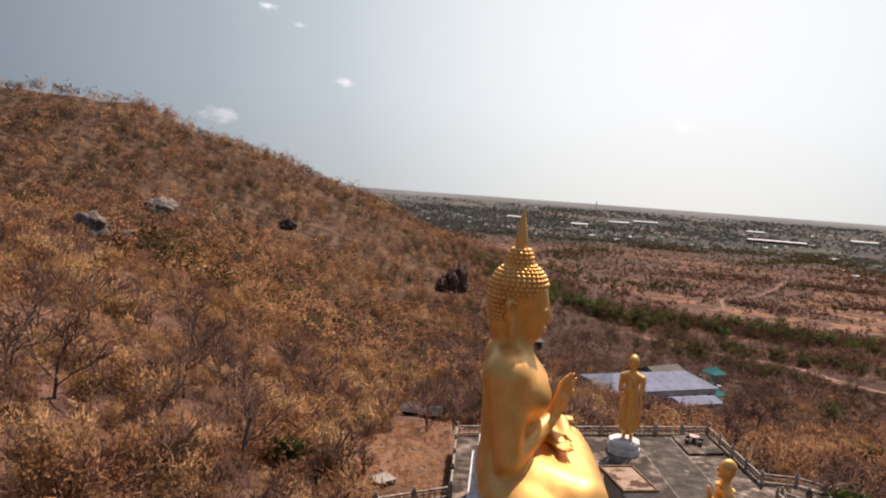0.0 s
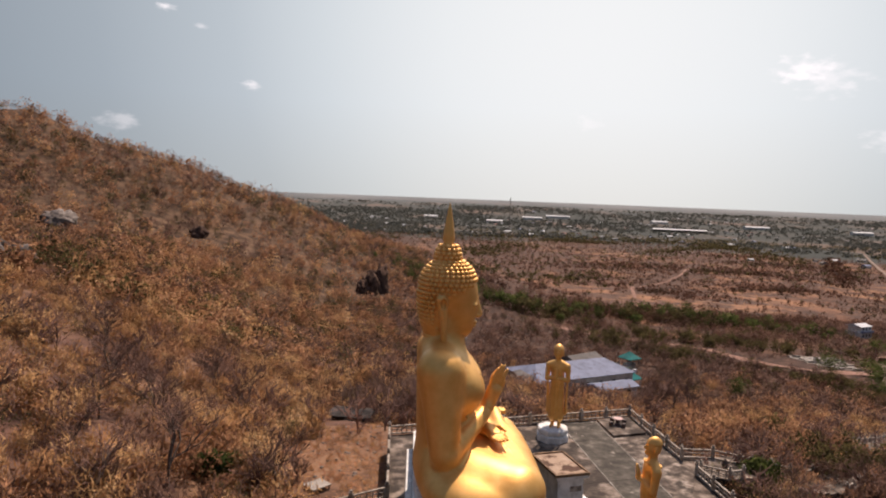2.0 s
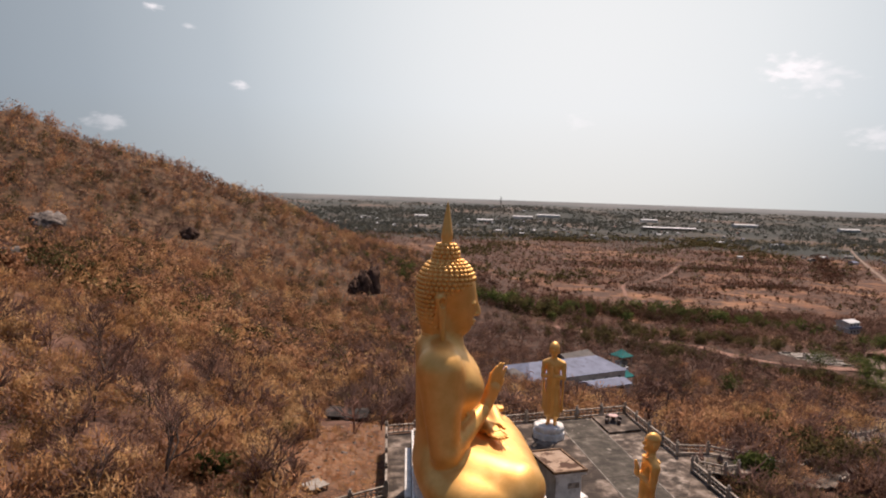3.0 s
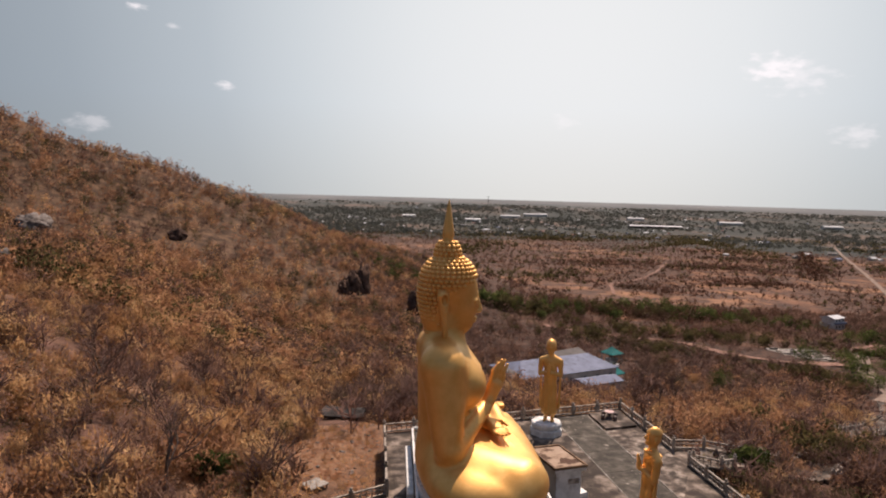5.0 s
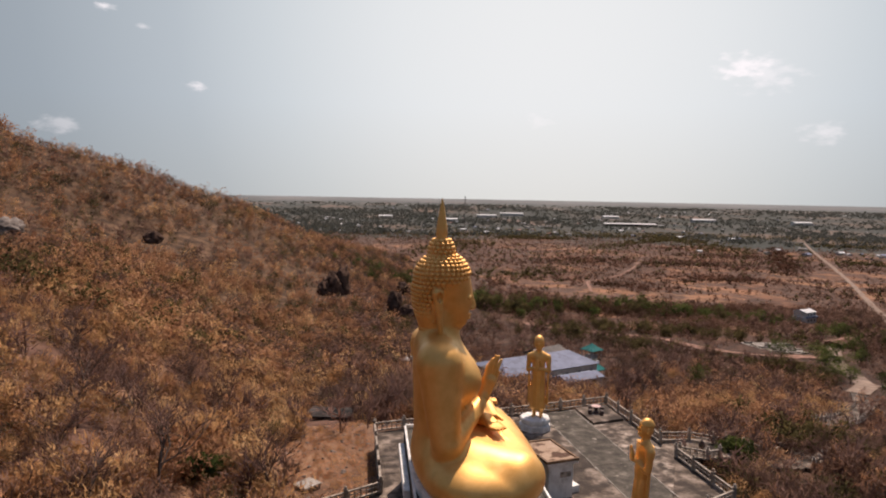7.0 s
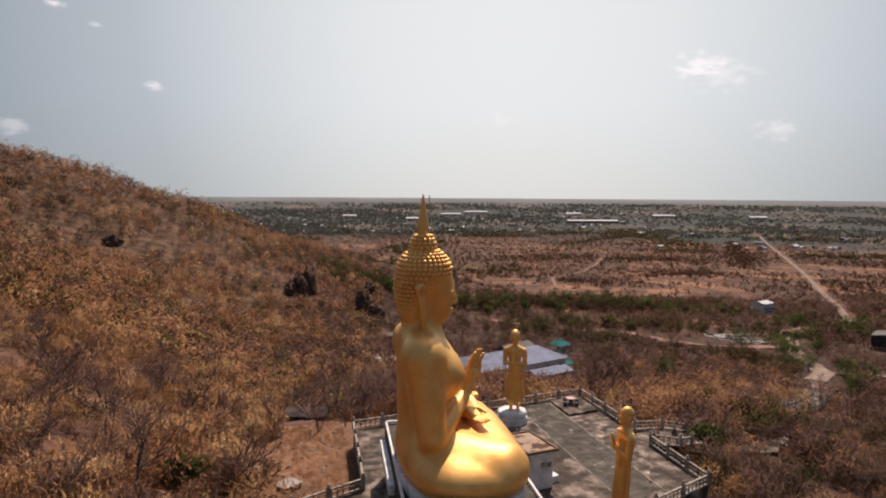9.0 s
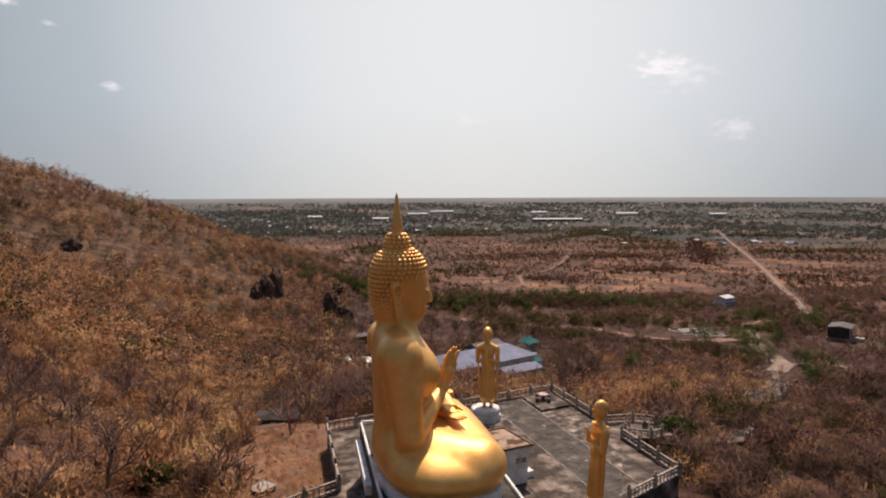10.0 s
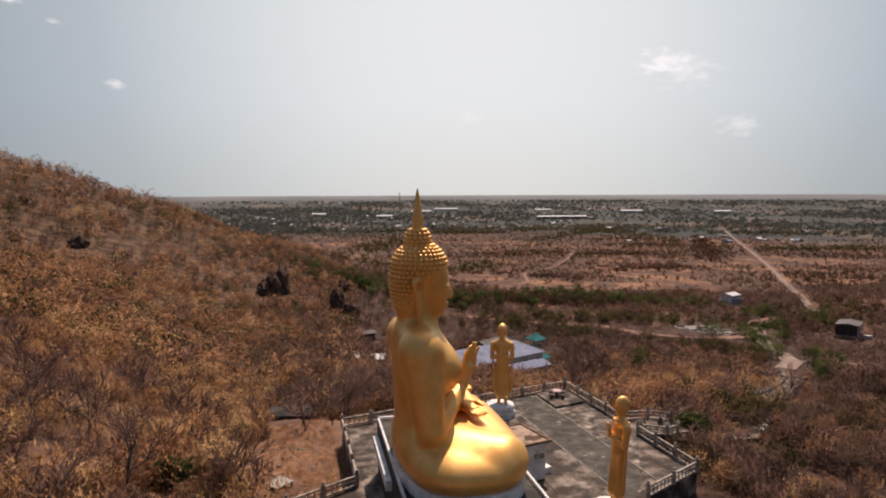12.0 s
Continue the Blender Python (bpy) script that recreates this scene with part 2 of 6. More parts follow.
def add_box(bm, cx, cy, z0, z1, sx, sy, turn=0.0, bevel=0.0):
    m = pose(cx, cy, (z0 + z1) / 2, 0, 0, turn) @ Matrix.Diagonal((sx, sy, z1 - z0, 1))
    made = bmesh.ops.create_cube(bm, size=1, matrix=m)["verts"]
    if bevel:
        edges = list({e for v in made for e in v.link_edges})
        bmesh.ops.bevel(bm, geom=edges, offset=bevel, segments=2, affect="EDGES", profile=0.6)


def box(*args, **kw):
    bm = bmesh.new()
    add_box(bm, *args, **kw)
    return bm


def lathe(profile, sides=16, cx=0, cy=0):
    """A turned form from (radius, z) pairs."""
    bm = bmesh.new()
    rings = []
    for r, z in profile:
        rings.append([bm.verts.new((cx + r * math.cos(2 * math.pi * i / sides), cy + r * math.sin(2 * math.pi * i / sides), z)) for i in range(sides)])
    for a, b in zip(rings, rings[1:]):
        for i in range(sides):
            bm.faces.new((a[i], a[(i + 1) % sides], b[(i + 1) % sides], b[i]))
    bm.faces.new(rings[-1])
    bm.faces.new(rings[0][::-1])
    return bm


def prism(points, z0, z1):
    bm = bmesh.new()
    lo = [bm.verts.new((x, y, z0)) for x, y in points]
    hi = [bm.verts.new((x, y, z1)) for x, y in points]
    n = len(points)
    for i in range(n):
        bm.faces.new((lo[i], lo[(i + 1) % n], hi[(i + 1) % n], hi[i]))
    bm.faces.new(hi)
    bm.faces.new(lo[::-1])
    bmesh.ops.recalc_face_normals(bm, faces=bm.faces)
    return bm


_lat = np.random.RandomState(7).rand(256, 256)


def vnoise(x, y):
    xi, yi = np.floor(x).astype(int), np.floor(y).astype(int)
    fx, fy = x - xi, y - yi
    fx, fy = fx * fx * (3 - 2 * fx), fy * fy * (3 - 2 * fy)
    a, b = _lat[xi & 255, yi & 255], _lat[(xi + 1) & 255, yi & 255]
    c, d = _lat[xi & 255, (yi + 1) & 255], _lat[(xi + 1) & 255, (yi + 1) & 255]
    return (a * (1 - fx) + b * fx) * (1 - fy) + (c * (1 - fx) + d * fx) * fy


def fbm(x, y, octaves=4):
    s, a = 0.0, 0.5
    for o in range(octaves):
        s = s + a * (vnoise(x * 2 ** o + 13.7 * o, y * 2 ** o + 5.1 * o) - 0.5)
        a *= 0.5
    return s


# ---- ground ----
CREST_A, CREST_B = np.array([-300.0, 230.0]), np.array([40.0, 470.0])
CREST_L = float(np.hypot(*(CREST_B - CREST_A)))
CREST_D = (CREST_B - CREST_A) / CREST_L
CREST_S = [-0.4, 0.1, 0.25, 0.37, 0.43, 0.50, 0.56, 0.62, 0.66, 0.74, 0.80, 0.86, 0.93, 1.0, 1.15, 1.4]
CREST_Z = [46, 55, 56, 55, 54, 43, 39, 32, 23, 14, 4, -6, -13, -19, -37, -60]


def smooth01(t):
    t = np.clip(t, 0, 1)
    return t * t * (3 - 2 * t)


def ground_z(x, y):
    x, y = np.asarray(x, float), np.asarray(y, float)
    d = np.hypot(x - 14, y - 48)
    base = -60 * (1 - np.exp(-np.maximum(d - 12, 0) / 270))
    base = base + 62 * smooth01((np.hypot(x, y) - 1800) / 3200)
    # the slope behind the terrace, on the hill's side
    left = smooth01((-0.5 - x) / 64) * smooth01((293 - y) / 150)
    base = base + left * 26.5
    near_left = smooth01((2 - x) / 16) * smooth01((75 - y) / 45)
    base = base + near_left * 2.0
    base = base - 4.5 * np.exp(-((x - 54) ** 2 + (y - 146) ** 2) / 45 ** 2)
    # the long hill
    px, py = x - CREST_A[0], y - CREST_A[1]
    s = (px * CREST_D[0] + py * CREST_D[1]) / CREST_L
    h = (px * CREST_D[1] - py * CREST_D[0])                    # metres from the crest line, towards the statue
    top = np.interp(s, CREST_S, CREST_Z)
    rise = np.maximum(top - base, 0)
    width = np.where(h > 0, 215, 260)
    k = np.clip(1 - np.abs(h) / width, 0, 1)
    shape = 0.72 * k ** 1.35 + 0.28 * smooth01(k)
    z = base + rise * shape
    rough = smooth01((d - 22) / 40) * (1 - 0.8 * smooth01((d - 500) / 900))
    z = z + rough * (fbm(x / 45, y / 45, 4) * 7 * (0.35 + shape * 0.65) + fbm(x / 9 + 40, y / 9, 3) * 1.3)
    # an earth bank between the trodden yard and the hollow of the hut
    along = ((x + 10) * 12 - (y - 92) * 22) / (12 ** 2 + 22 ** 2)
    over = (x + 10) * 0.878 + (y - 92) * 0.479
    z = z - 1.7 * smooth01((over + 0.3) / 1.4) * (1 - smooth01((over - 7) / 12)) * smooth01((along + 0.25) / 0.3) * (1 - smooth01((along - 0.95) / 0.3))
    # a levelled bench under the terrace
    flat = 1 - smooth01((np.maximum(np.abs(x - 14) - 16, 0) + np.maximum(np.abs(y - 46) - 19, 0)) / 9)
    return z * (1 - flat) + flat * np.minimum(z, -1.6)


def polar_sheet():
    rr = np.concatenate([[0.0], np.geomspace(6, 4850, 250)])
    az = np.radians(np.concatenate([np.arange(-64, 72, 0.42), np.arange(72, 296, 4.0)]))
    R, A = np.meshgrid(rr, az, indexing="ij")
    X, Y = R * np.sin(A), R * np.cos(A)
    V = np.stack([X, Y, ground_z(X, Y)], -1).reshape(-1, 3)
    n, m = R.shape
    i, j = np.meshgrid(np.arange(n - 1), np.arange(m), indexing="ij")
    a, b = i * m + j, i * m + (j + 1) % m
    F = np.stack([a, a + m, b + m, b], -1).reshape(-1, 4)
    return V, F


def ground_material():
    m = bpy.data.materials.new("dry_ground")
    m.use_nodes = True
    t = m.node_tree
    b = t.nodes["Principled BSDF"]
    b.inputs["Roughness"].default_value, b.inputs["Specular IOR Level"].default_value = 0.95, 0.2
    g = t.nodes.new("ShaderNodeNewGeometry")

    def noise_at(scale, detail=8.0, squash=(1, 1, 1), rot=0.0):
        mp = t.nodes.new("ShaderNodeMapping")
        mp.inputs["Scale"].default_value, mp.inputs["Rotation"].default_value = squash, (0, 0, rot)
        t.links.new(g.outputs["Position"], mp.inputs[0])
        n = t.nodes.new("ShaderNodeTexNoise")
        n.inputs["Scale"].default_value, n.inputs["Detail"].default_value, n.inputs["Roughness"].default_value = scale, detail, 0.62
        t.links.new(mp.outputs[0], n.inputs["Vector"])
        return n.outputs[0]

    def ramp(src, stops):
        r = t.nodes.new("ShaderNodeValToRGB")
        while len(r.color_ramp.elements) < len(stops):
            r.color_ramp.elements.new(0.5)
        for e, (p, c) in zip(r.color_ramp.elements, stops):
            e.position, e.color = 0.5 + (p - 0.5) * 0.6, (*c, 1)
        t.links.new(src, r.inputs[0])
        return r.outputs[0]

    def between(src, lo, hi):
        r = t.nodes.new("ShaderNodeMapRange")
        r.interpolation_type = "SMOOTHSTEP"
        r.inputs["From Min"].default_value, r.inputs["From Max"].default_value = lo, hi
        t.links.new(src, r.inputs["Value"])
        return r.outputs[0]

    def mix(f, a, c):
        x = t.nodes.new("ShaderNodeMix")
        x.data_type = "RGBA"
        t.links.new(f, x.inputs["Factor"])
        t.links.new(a, x.inputs["A"])
        t.links.new(c, x.inputs["B"])
        return x.outputs["Result"]

    scrub = ramp(noise_at(0.12, 10), [(0.3, (0.085, 0.046, 0.029)), (0.5, (0.155, 0.086, 0.052)), (0.7, (0.27, 0.158, 0.092))])
    soil = ramp(noise_at(0.5, 10), [(0.3, (0.060, 0.032, 0.023)), (0.5, (0.108, 0.057, 0.040)), (0.7, (0.185, 0.101, 0.072))])
    near = mix(between(noise_at(0.05), 0.46, 0.6), scrub, soil)
    slope = ramp(noise_at(0.25, 12), [(0.3, (0.042, 0.025, 0.015)), (0.5, (0.088, 0.051, 0.029)), (0.7, (0.16, 0.095, 0.054))])
    dist = t.nodes.new("ShaderNodeVectorMath")
    dist.operation = "LENGTH"
    t.links.new(g.outputs["Position"], dist.inputs[0])
    near = mix(between(dist.outputs["Value"], 95, 150), near, slope)
    # darker ground towards larger x, with a wavering edge
    dark_soil = ramp(noise_at(0.3, 10), [(0.3, (0.028, 0.016, 0.011)), (0.5, (0.056, 0.030, 0.020)), (0.7, (0.115, 0.062, 0.040))])
    across = t.nodes.new("ShaderNodeSeparateXYZ")
    t.links.new(g.outputs["Position"], across.inputs[0])
    sway = t.nodes.new("ShaderNodeMath")
    sway.operation = "MULTIPLY_ADD"
    sway.inputs[1].default_value = 40
    t.links.new(noise_at(0.03, 5), sway.inputs[0])
    t.links.new(across.outputs["X"], sway.inputs[2])
    near = mix(between(sway.outputs[0], 24, 38), near, dark_soil)
    red = ramp(noise_at(0.011, 9, (1, 0.45, 1), 0.5), [(0.34, (0.090, 0.047, 0.031)), (0.46, (0.150, 0.072, 0.042)), (0.55, (0.24, 0.116, 0.062)), (0.72, (0.33, 0.178, 0.098))])
    burnt = ramp(noise_at(0.2, 6), [(0.3, (0.045, 0.024, 0.0158)), (0.7, (0.115, 0.0575, 0.0353))])
    red = mix(between(noise_at(0.014, 10, (1, 0.6, 1), 0.9), 0.51, 0.58), red, burnt)
    litter_soil = ramp(noise_at(0.12, 6), [(0.3, (0.055, 0.033, 0.025)), (0.7, (0.125, 0.070, 0.047))])
    red = mix(between(noise_at(0.035, 10), 0.40, 0.58), red, litter_soil)
    # far farmland, its tones greyed to stand in for distance haze
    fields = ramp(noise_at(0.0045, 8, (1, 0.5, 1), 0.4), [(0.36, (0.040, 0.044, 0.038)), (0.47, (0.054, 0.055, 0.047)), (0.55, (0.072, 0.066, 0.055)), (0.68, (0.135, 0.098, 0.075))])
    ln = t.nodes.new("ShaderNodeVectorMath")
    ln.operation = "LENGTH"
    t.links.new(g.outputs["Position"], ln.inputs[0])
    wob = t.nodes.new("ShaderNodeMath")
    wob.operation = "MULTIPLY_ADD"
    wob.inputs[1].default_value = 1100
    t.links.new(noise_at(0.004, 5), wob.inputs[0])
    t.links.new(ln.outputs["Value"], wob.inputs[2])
    low = t.nodes.new("ShaderNodeMath")
    low.operation = "MULTIPLY"
    t.links.new(between(wob.outputs[0], 780, 960), low.inputs[0])
    fall = t.nodes.new("ShaderNodeMath")
    fall.operation = "MULTIPLY"
    fall.inputs[1].default_value = -1
    t.links.new(across.outputs["Z"], fall.inputs[0])
    t.links.new(between(fall.outputs[0], 24, 40), low.inputs[1])
    colour = mix(low.outputs[0], near, red)
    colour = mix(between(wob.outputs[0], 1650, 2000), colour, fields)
    # horizon haze painted as pale blue-grey ground colour beyond 2900 m
    far_haze = ramp(noise_at(0.002, 6, (1, 0.4, 1), 0.4), [(0.35, (0.14, 0.15, 0.152)), (0.65, (0.19, 0.198, 0.198))])
    colour = mix(between(ln.outputs["Value"], 2900, 4800), colour, far_haze)
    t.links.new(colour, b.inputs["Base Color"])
    bp = t.nodes.new("ShaderNodeBump")
    bp.inputs["Strength"].default_value, bp.inputs["Distance"].default_value = 0.8, 0.25
    t.links.new(noise_at(1.3, 6), bp.inputs["Height"])
    t.links.new(bp.outputs[0], b.inputs["Normal"])
    return m


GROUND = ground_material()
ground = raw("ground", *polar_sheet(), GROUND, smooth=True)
tagged(ground, "dry brown scrubland rising to a hill and falling to a wide plain", "ground", kind="structure")


# ---- solid forms by blending rounded pieces ----
def surface_net(field, lo, hi, step):
    """Closed mesh of field(x, y, z) = 0 in a box."""
    ax = [np.arange(a, b + step, step) for a, b in zip(lo, hi)]
    X, Y, Z = np.meshgrid(*ax, indexing="ij")
    D = field(X.astype(np.float32), Y.astype(np.float32), Z.astype(np.float32))
    nx, ny, nz = D.shape
    ins = D < 0
    cells = np.zeros((nx - 1, ny - 1, nz - 1), int)
    for dx in (0, 1):
        for dy in (0, 1):
            for dz in (0, 1):
                cells += ins[dx:nx - 1 + dx, dy:ny - 1 + dy, dz:nz - 1 + dz]
    live = (cells > 0) & (cells < 8)
    idx = -np.ones(live.shape, int)
    ci = np.argwhere(live)
    idx[live] = np.arange(len(ci))
    acc, cnt = np.zeros((len(ci), 3)), np.zeros(len(ci))
    corners = [(dx, dy, dz) for dx in (0, 1) for dy in (0, 1) for dz in (0, 1)]
    for a in corners:
        for k in range(3):
            if a[k] == 0:
                b = list(a)
                b[k] = 1
                da = D[ci[:, 0] + a[0], ci[:, 1] + a[1], ci[:, 2] + a[2]]
                db = D[ci[:, 0] + b[0], ci[:, 1] + b[1], ci[:, 2] + b[2]]
                cut = (da < 0) != (db < 0)
                t = da[cut] / (da[cut] - db[cut])
                p = np.tile(np.array(a, float), (cut.sum(), 1))
                p[:, k] += t
                acc[cut] += p
                cnt[cut] += 1
    V = (ci + acc / cnt[:, None]) * step + np.array(lo)
    F = []
    for k in range(3):
        u, w = (k + 1) % 3, (k + 2) % 3
        sl0, sl1 = [slice(None)] * 3, [slice(None)] * 3
        sl0[k], sl1[k] = slice(0, -1), slice(1, None)
        a, b = ins[tuple(sl0)], ins[tuple(sl1)]
        for way, sel in ((1, a & ~b), (-1, ~a & b)):
            e = np.argwhere(sel)
            ok = (e[:, u] > 0) & (e[:, w] > 0) & (e[:, u] < D.shape[u] - 1) & (e[:, w] < D.shape[w] - 1)
            e = e[ok]
            q = []
            for du, dw in ((-1, -1), (0, -1), (0, 0), (-1, 0)):
                c = e.copy()
                c[:, u] += du
                c[:, w] += dw
                q.append(idx[c[:, 0], c[:, 1], c[:, 2]])
            q = np.stack(q, 1)
            F.append(q if way > 0 else q[:, ::-1])
    return V, np.concatenate(F)


def blend(a, b, k):
    h = np.clip(0.5 + 0.5 * (b - a) / k, 0, 1)
    return b * (1 - h) + a * h - k * h * (1 - h)


def ell(X, Y, Z, c, r):
    x, y, z = (X - c[0]) / r[0], (Y - c[1]) / r[1], (Z - c[2]) / r[2]
    k0 = np.sqrt(x * x + y * y + z * z) + 1e-6
    k1 = np.sqrt((x / r[0]) ** 2 + (y / r[1]) ** 2 + (z / r[2]) ** 2) + 1e-6
    return k0 * (k0 - 1) / k1


def cap(X, Y, Z, a, b, ra, rb, wide=1.0):
    """A rounded limb from a to b; wide stretches it across y about a's y."""
    a, b = np.array(a, float), np.array(b, float)
    Ys = a[1] + (Y - a[1]) / wide
    d = b - a
    t = np.clip(((X - a[0]) * d[0] + (Ys - a[1]) * d[1] + (Z - a[2]) * d[2]) / (d @ d), 0, 1)
    return np.sqrt((X - a[0] - t * d[0]) ** 2 + (Ys - a[1] - t * d[1]) ** 2 + (Z - a[2] - t * d[2]) ** 2) - (ra + (rb - ra) * t)


def ball(sub=2):
    bm = bmesh.new()
    bmesh.ops.create_icosphere(bm, subdivisions=sub, radius=1)
    v = np.array([p.co for p in bm.verts])
    bm.verts.index_update()
    f = np.array([[p.index for p in q.verts] for q in bm.faces])
    bm.free()
    return v, f


def turned(profile, sides=20):
    V, F = [], []
    for r, z in profile:
        V += [(r * math.cos(2 * math.pi * i / sides), r * math.sin(2 * math.pi * i / sides), z) for i in range(sides)]
    for k in range(len(profile) - 1):
        for i in range(sides):
            a, b = k * sides + i, k * sides + (i + 1) % sides
            F += [(a, b, b + sides), (a, b + sides, a + sides)]
    return np.array(V), np.array(F)


def tris(F):
    F = np.asarray(F)
    return F if F.shape[1] == 3 else np.concatenate([F[:, [0, 1, 2]], F[:, [0, 2, 3]]])


def join_arrays(pieces):
    V, F, n = [], [], 0
    for v, f in pieces:
        V.append(np.asarray(v, float))
        F.append(tris(f) + n)
        n += len(v)
    return np.concatenate(V), np.concatenate(F)


# ---- the great seated figure: front towards +x, base at z = 0 ----
def seated_body(X, Y, Z):
    d = cap(X, Y, Z, (0.22, 0, 1.6), (0.35, 0, 6.6), 1.50, 1.78, 1.7)
    d = blend(d, ell(X, Y, Z, (0.25, 0, 1.3), (1.55, 3.6, 1.9)), 0.6)
    for s in (-1, 1):
        d = blend(d, ell(X, Y, Z, (1.20, 1.25 * s, 5.95), (1.40, 1.55, 1.30)), 0.7)
        d = blend(d, cap(X, Y, Z, (-0.05, 0.5 * s, 7.75), (-0.10, 2.55 * s, 7.35), 1.22, 1.20), 0.5)
    d = blend(d, cap(X, Y, Z, (0.05, 0, 7.6), (0.25, 0, 9.4), 1.32, 1.15), 0.45)
    # legs folded across each other: a broad lap that rolls under at its edge
    q = ((np.abs(X - 2.38) / 3.62) ** 2.8 + (np.abs(Y) / 6.35) ** 2.8) ** (1 / 2.8)
    rise = np.where(Z > 0.85, (Z - 0.85) / 2.05, (Z - 0.85) / 2.1)
    legs = (np.sqrt(q * q + rise * rise) - 1) * 2.1
    for s in (-1, 1):
        legs = blend(legs, cap(X, Y, Z, (0.5, 2.2 * s, 1.5), (4.2, 4.3 * s, 1.25), 1.35, 1.2), 0.7)
    legs = blend(legs, cap(X, Y, Z, (4.6, -3.9, 1.25), (4.5, 2.2, 1.75), 1.15, 0.85), 0.6)
    d = blend(d, legs, 0.45)
    # the upturned foot and its toes
    foot = cap(X, Y, Z, (4.1, 2.1, 2.2), (3.9, 4.3, 2.75), 0.55, 0.42)
    for i in range(5):
        foot = blend(foot, cap(X, Y, Z, (3.5 + 0.27 * i, 4.4, 2.8), (3.5 + 0.27 * i, 4.9, 2.85), 0.17, 0.14), 0.08)
    d = blend(d, foot, 0.18)
    # arms
    for s, elbow in ((-1, (0.25, -3.55, 3.0)), (1, (0.35, 3.55, 3.0))):
        d = blend(d, cap(X, Y, Z, (-0.12, 2.75 * s, 7.25), elbow, 1.27, 0.86), 0.45)
    d = blend(d, cap(X, Y, Z, (0.45, -3.7, 2.85), (2.62, -0.45, 4.25), 0.70, 0.46), 0.2)
    d = blend(d, cap(X, Y, Z, (0.4, 3.55, 3.0), (2.6, 0.5, 3.25), 0.74, 0.43), 0.2)
    # edge of the robe over the far shoulder and across the chest, the strip that hangs from it, and its hem on the lap
    robe = cap(X, Y, Z, (0.75, 1.35, 8.55), (2.30, -0.1, 6.75), 0.10, 0.13)
    robe = np.minimum(robe, cap(X, Y, Z, (2.30, -0.1, 6.75), (2.42, -1.35, 5.7), 0.13, 0.12))
    robe = np.minimum(robe, cap(X, Y, Z, (2.42, -1.35, 5.7), (1.55, -2.35, 4.6), 0.12, 0.08))
    strip_edge = np.minimum(cap(X, Y, Z, (1.05, 1.75, 8.1), (2.55, 1.35, 5.9), 0.09, 0.09), cap(X, Y, Z, (2.55, 1.35, 5.9), (2.1, 1.0, 3.6), 0.09, 0.09))
    robe = np.minimum(robe, strip_edge)
    robe = np.minimum(robe, cap(X, Y, Z, (3.55, -0.6, 2.86), (4.6, -3.4, 2.42), 0.085, 0.045))
    robe = np.minimum(robe, cap(X, Y, Z, (4.1, 0.2, 2.86), (5.3, -3.2, 2.15), 0.06, 0.04))
    d = blend(d, robe, 0.07)
    # a crease where the raised forearm meets the upper arm, and folds between waist and lap
    d = np.maximum(d, -cap(X, Y, Z, (1.05, -3.75, 3.6), (0.95, -2.9, 4.0), 0.06, 0.04))
    for k in range(3):
        d = d - 0.03 * np.exp(-((Z - 3.2 - 0.33 * k) / 0.07) ** 2) * (X > 0.8) * (np.abs(Y) < 2.2)
    return np.maximum(d, -Z)


def raised_palm(X, Y, Z):
    """The near hand, raised before the chest."""
    X, Y, Z = X - 0.45, Y - 2.5, Z + 0.65
    palm = cap(X, Y, Z, (2.1, -2.72, 4.75), (2.45, -2.5, 5.2), 0.47, 0.42)
    palm = blend(palm, cap(X, Y, Z, (2.45, -2.5, 5.2), (2.85, -2.35, 6.15), 0.40, 0.47, 0.7), 0.15)
    for i, (dx, mid, tip) in enumerate(((-0.30, (2.78, 7.05), (3.06, 7.50)), (-0.09, (3.00, 7.17), (3.28, 7.68)), (0.12, (3.21, 7.15), (3.48, 7.66)), (0.32, (3.40, 6.98), (3.66, 7.40)))):
        y = -2.46 + 0.07 * i
        palm = blend(palm, cap(X, Y, Z, (2.90 + dx, y, 6.2), (mid[0], y + 0.03, mid[1]), 0.175, 0.145), 0.05)
        palm = blend(palm, cap(X, Y, Z, (mid[0], y + 0.03, mid[1]), (tip[0], y + 0.10, tip[1]), 0.145, 0.085), 0.04)
    palm = blend(palm, cap(X, Y, Z, (2.75, -2.1, 5.6), (3.30, -1.98, 6.1), 0.2, 0.16), 0.1)
    return blend(palm, cap(X, Y, Z, (3.30, -1.98, 6.1), (3.52, -2.0, 6.6), 0.15, 0.09), 0.05)


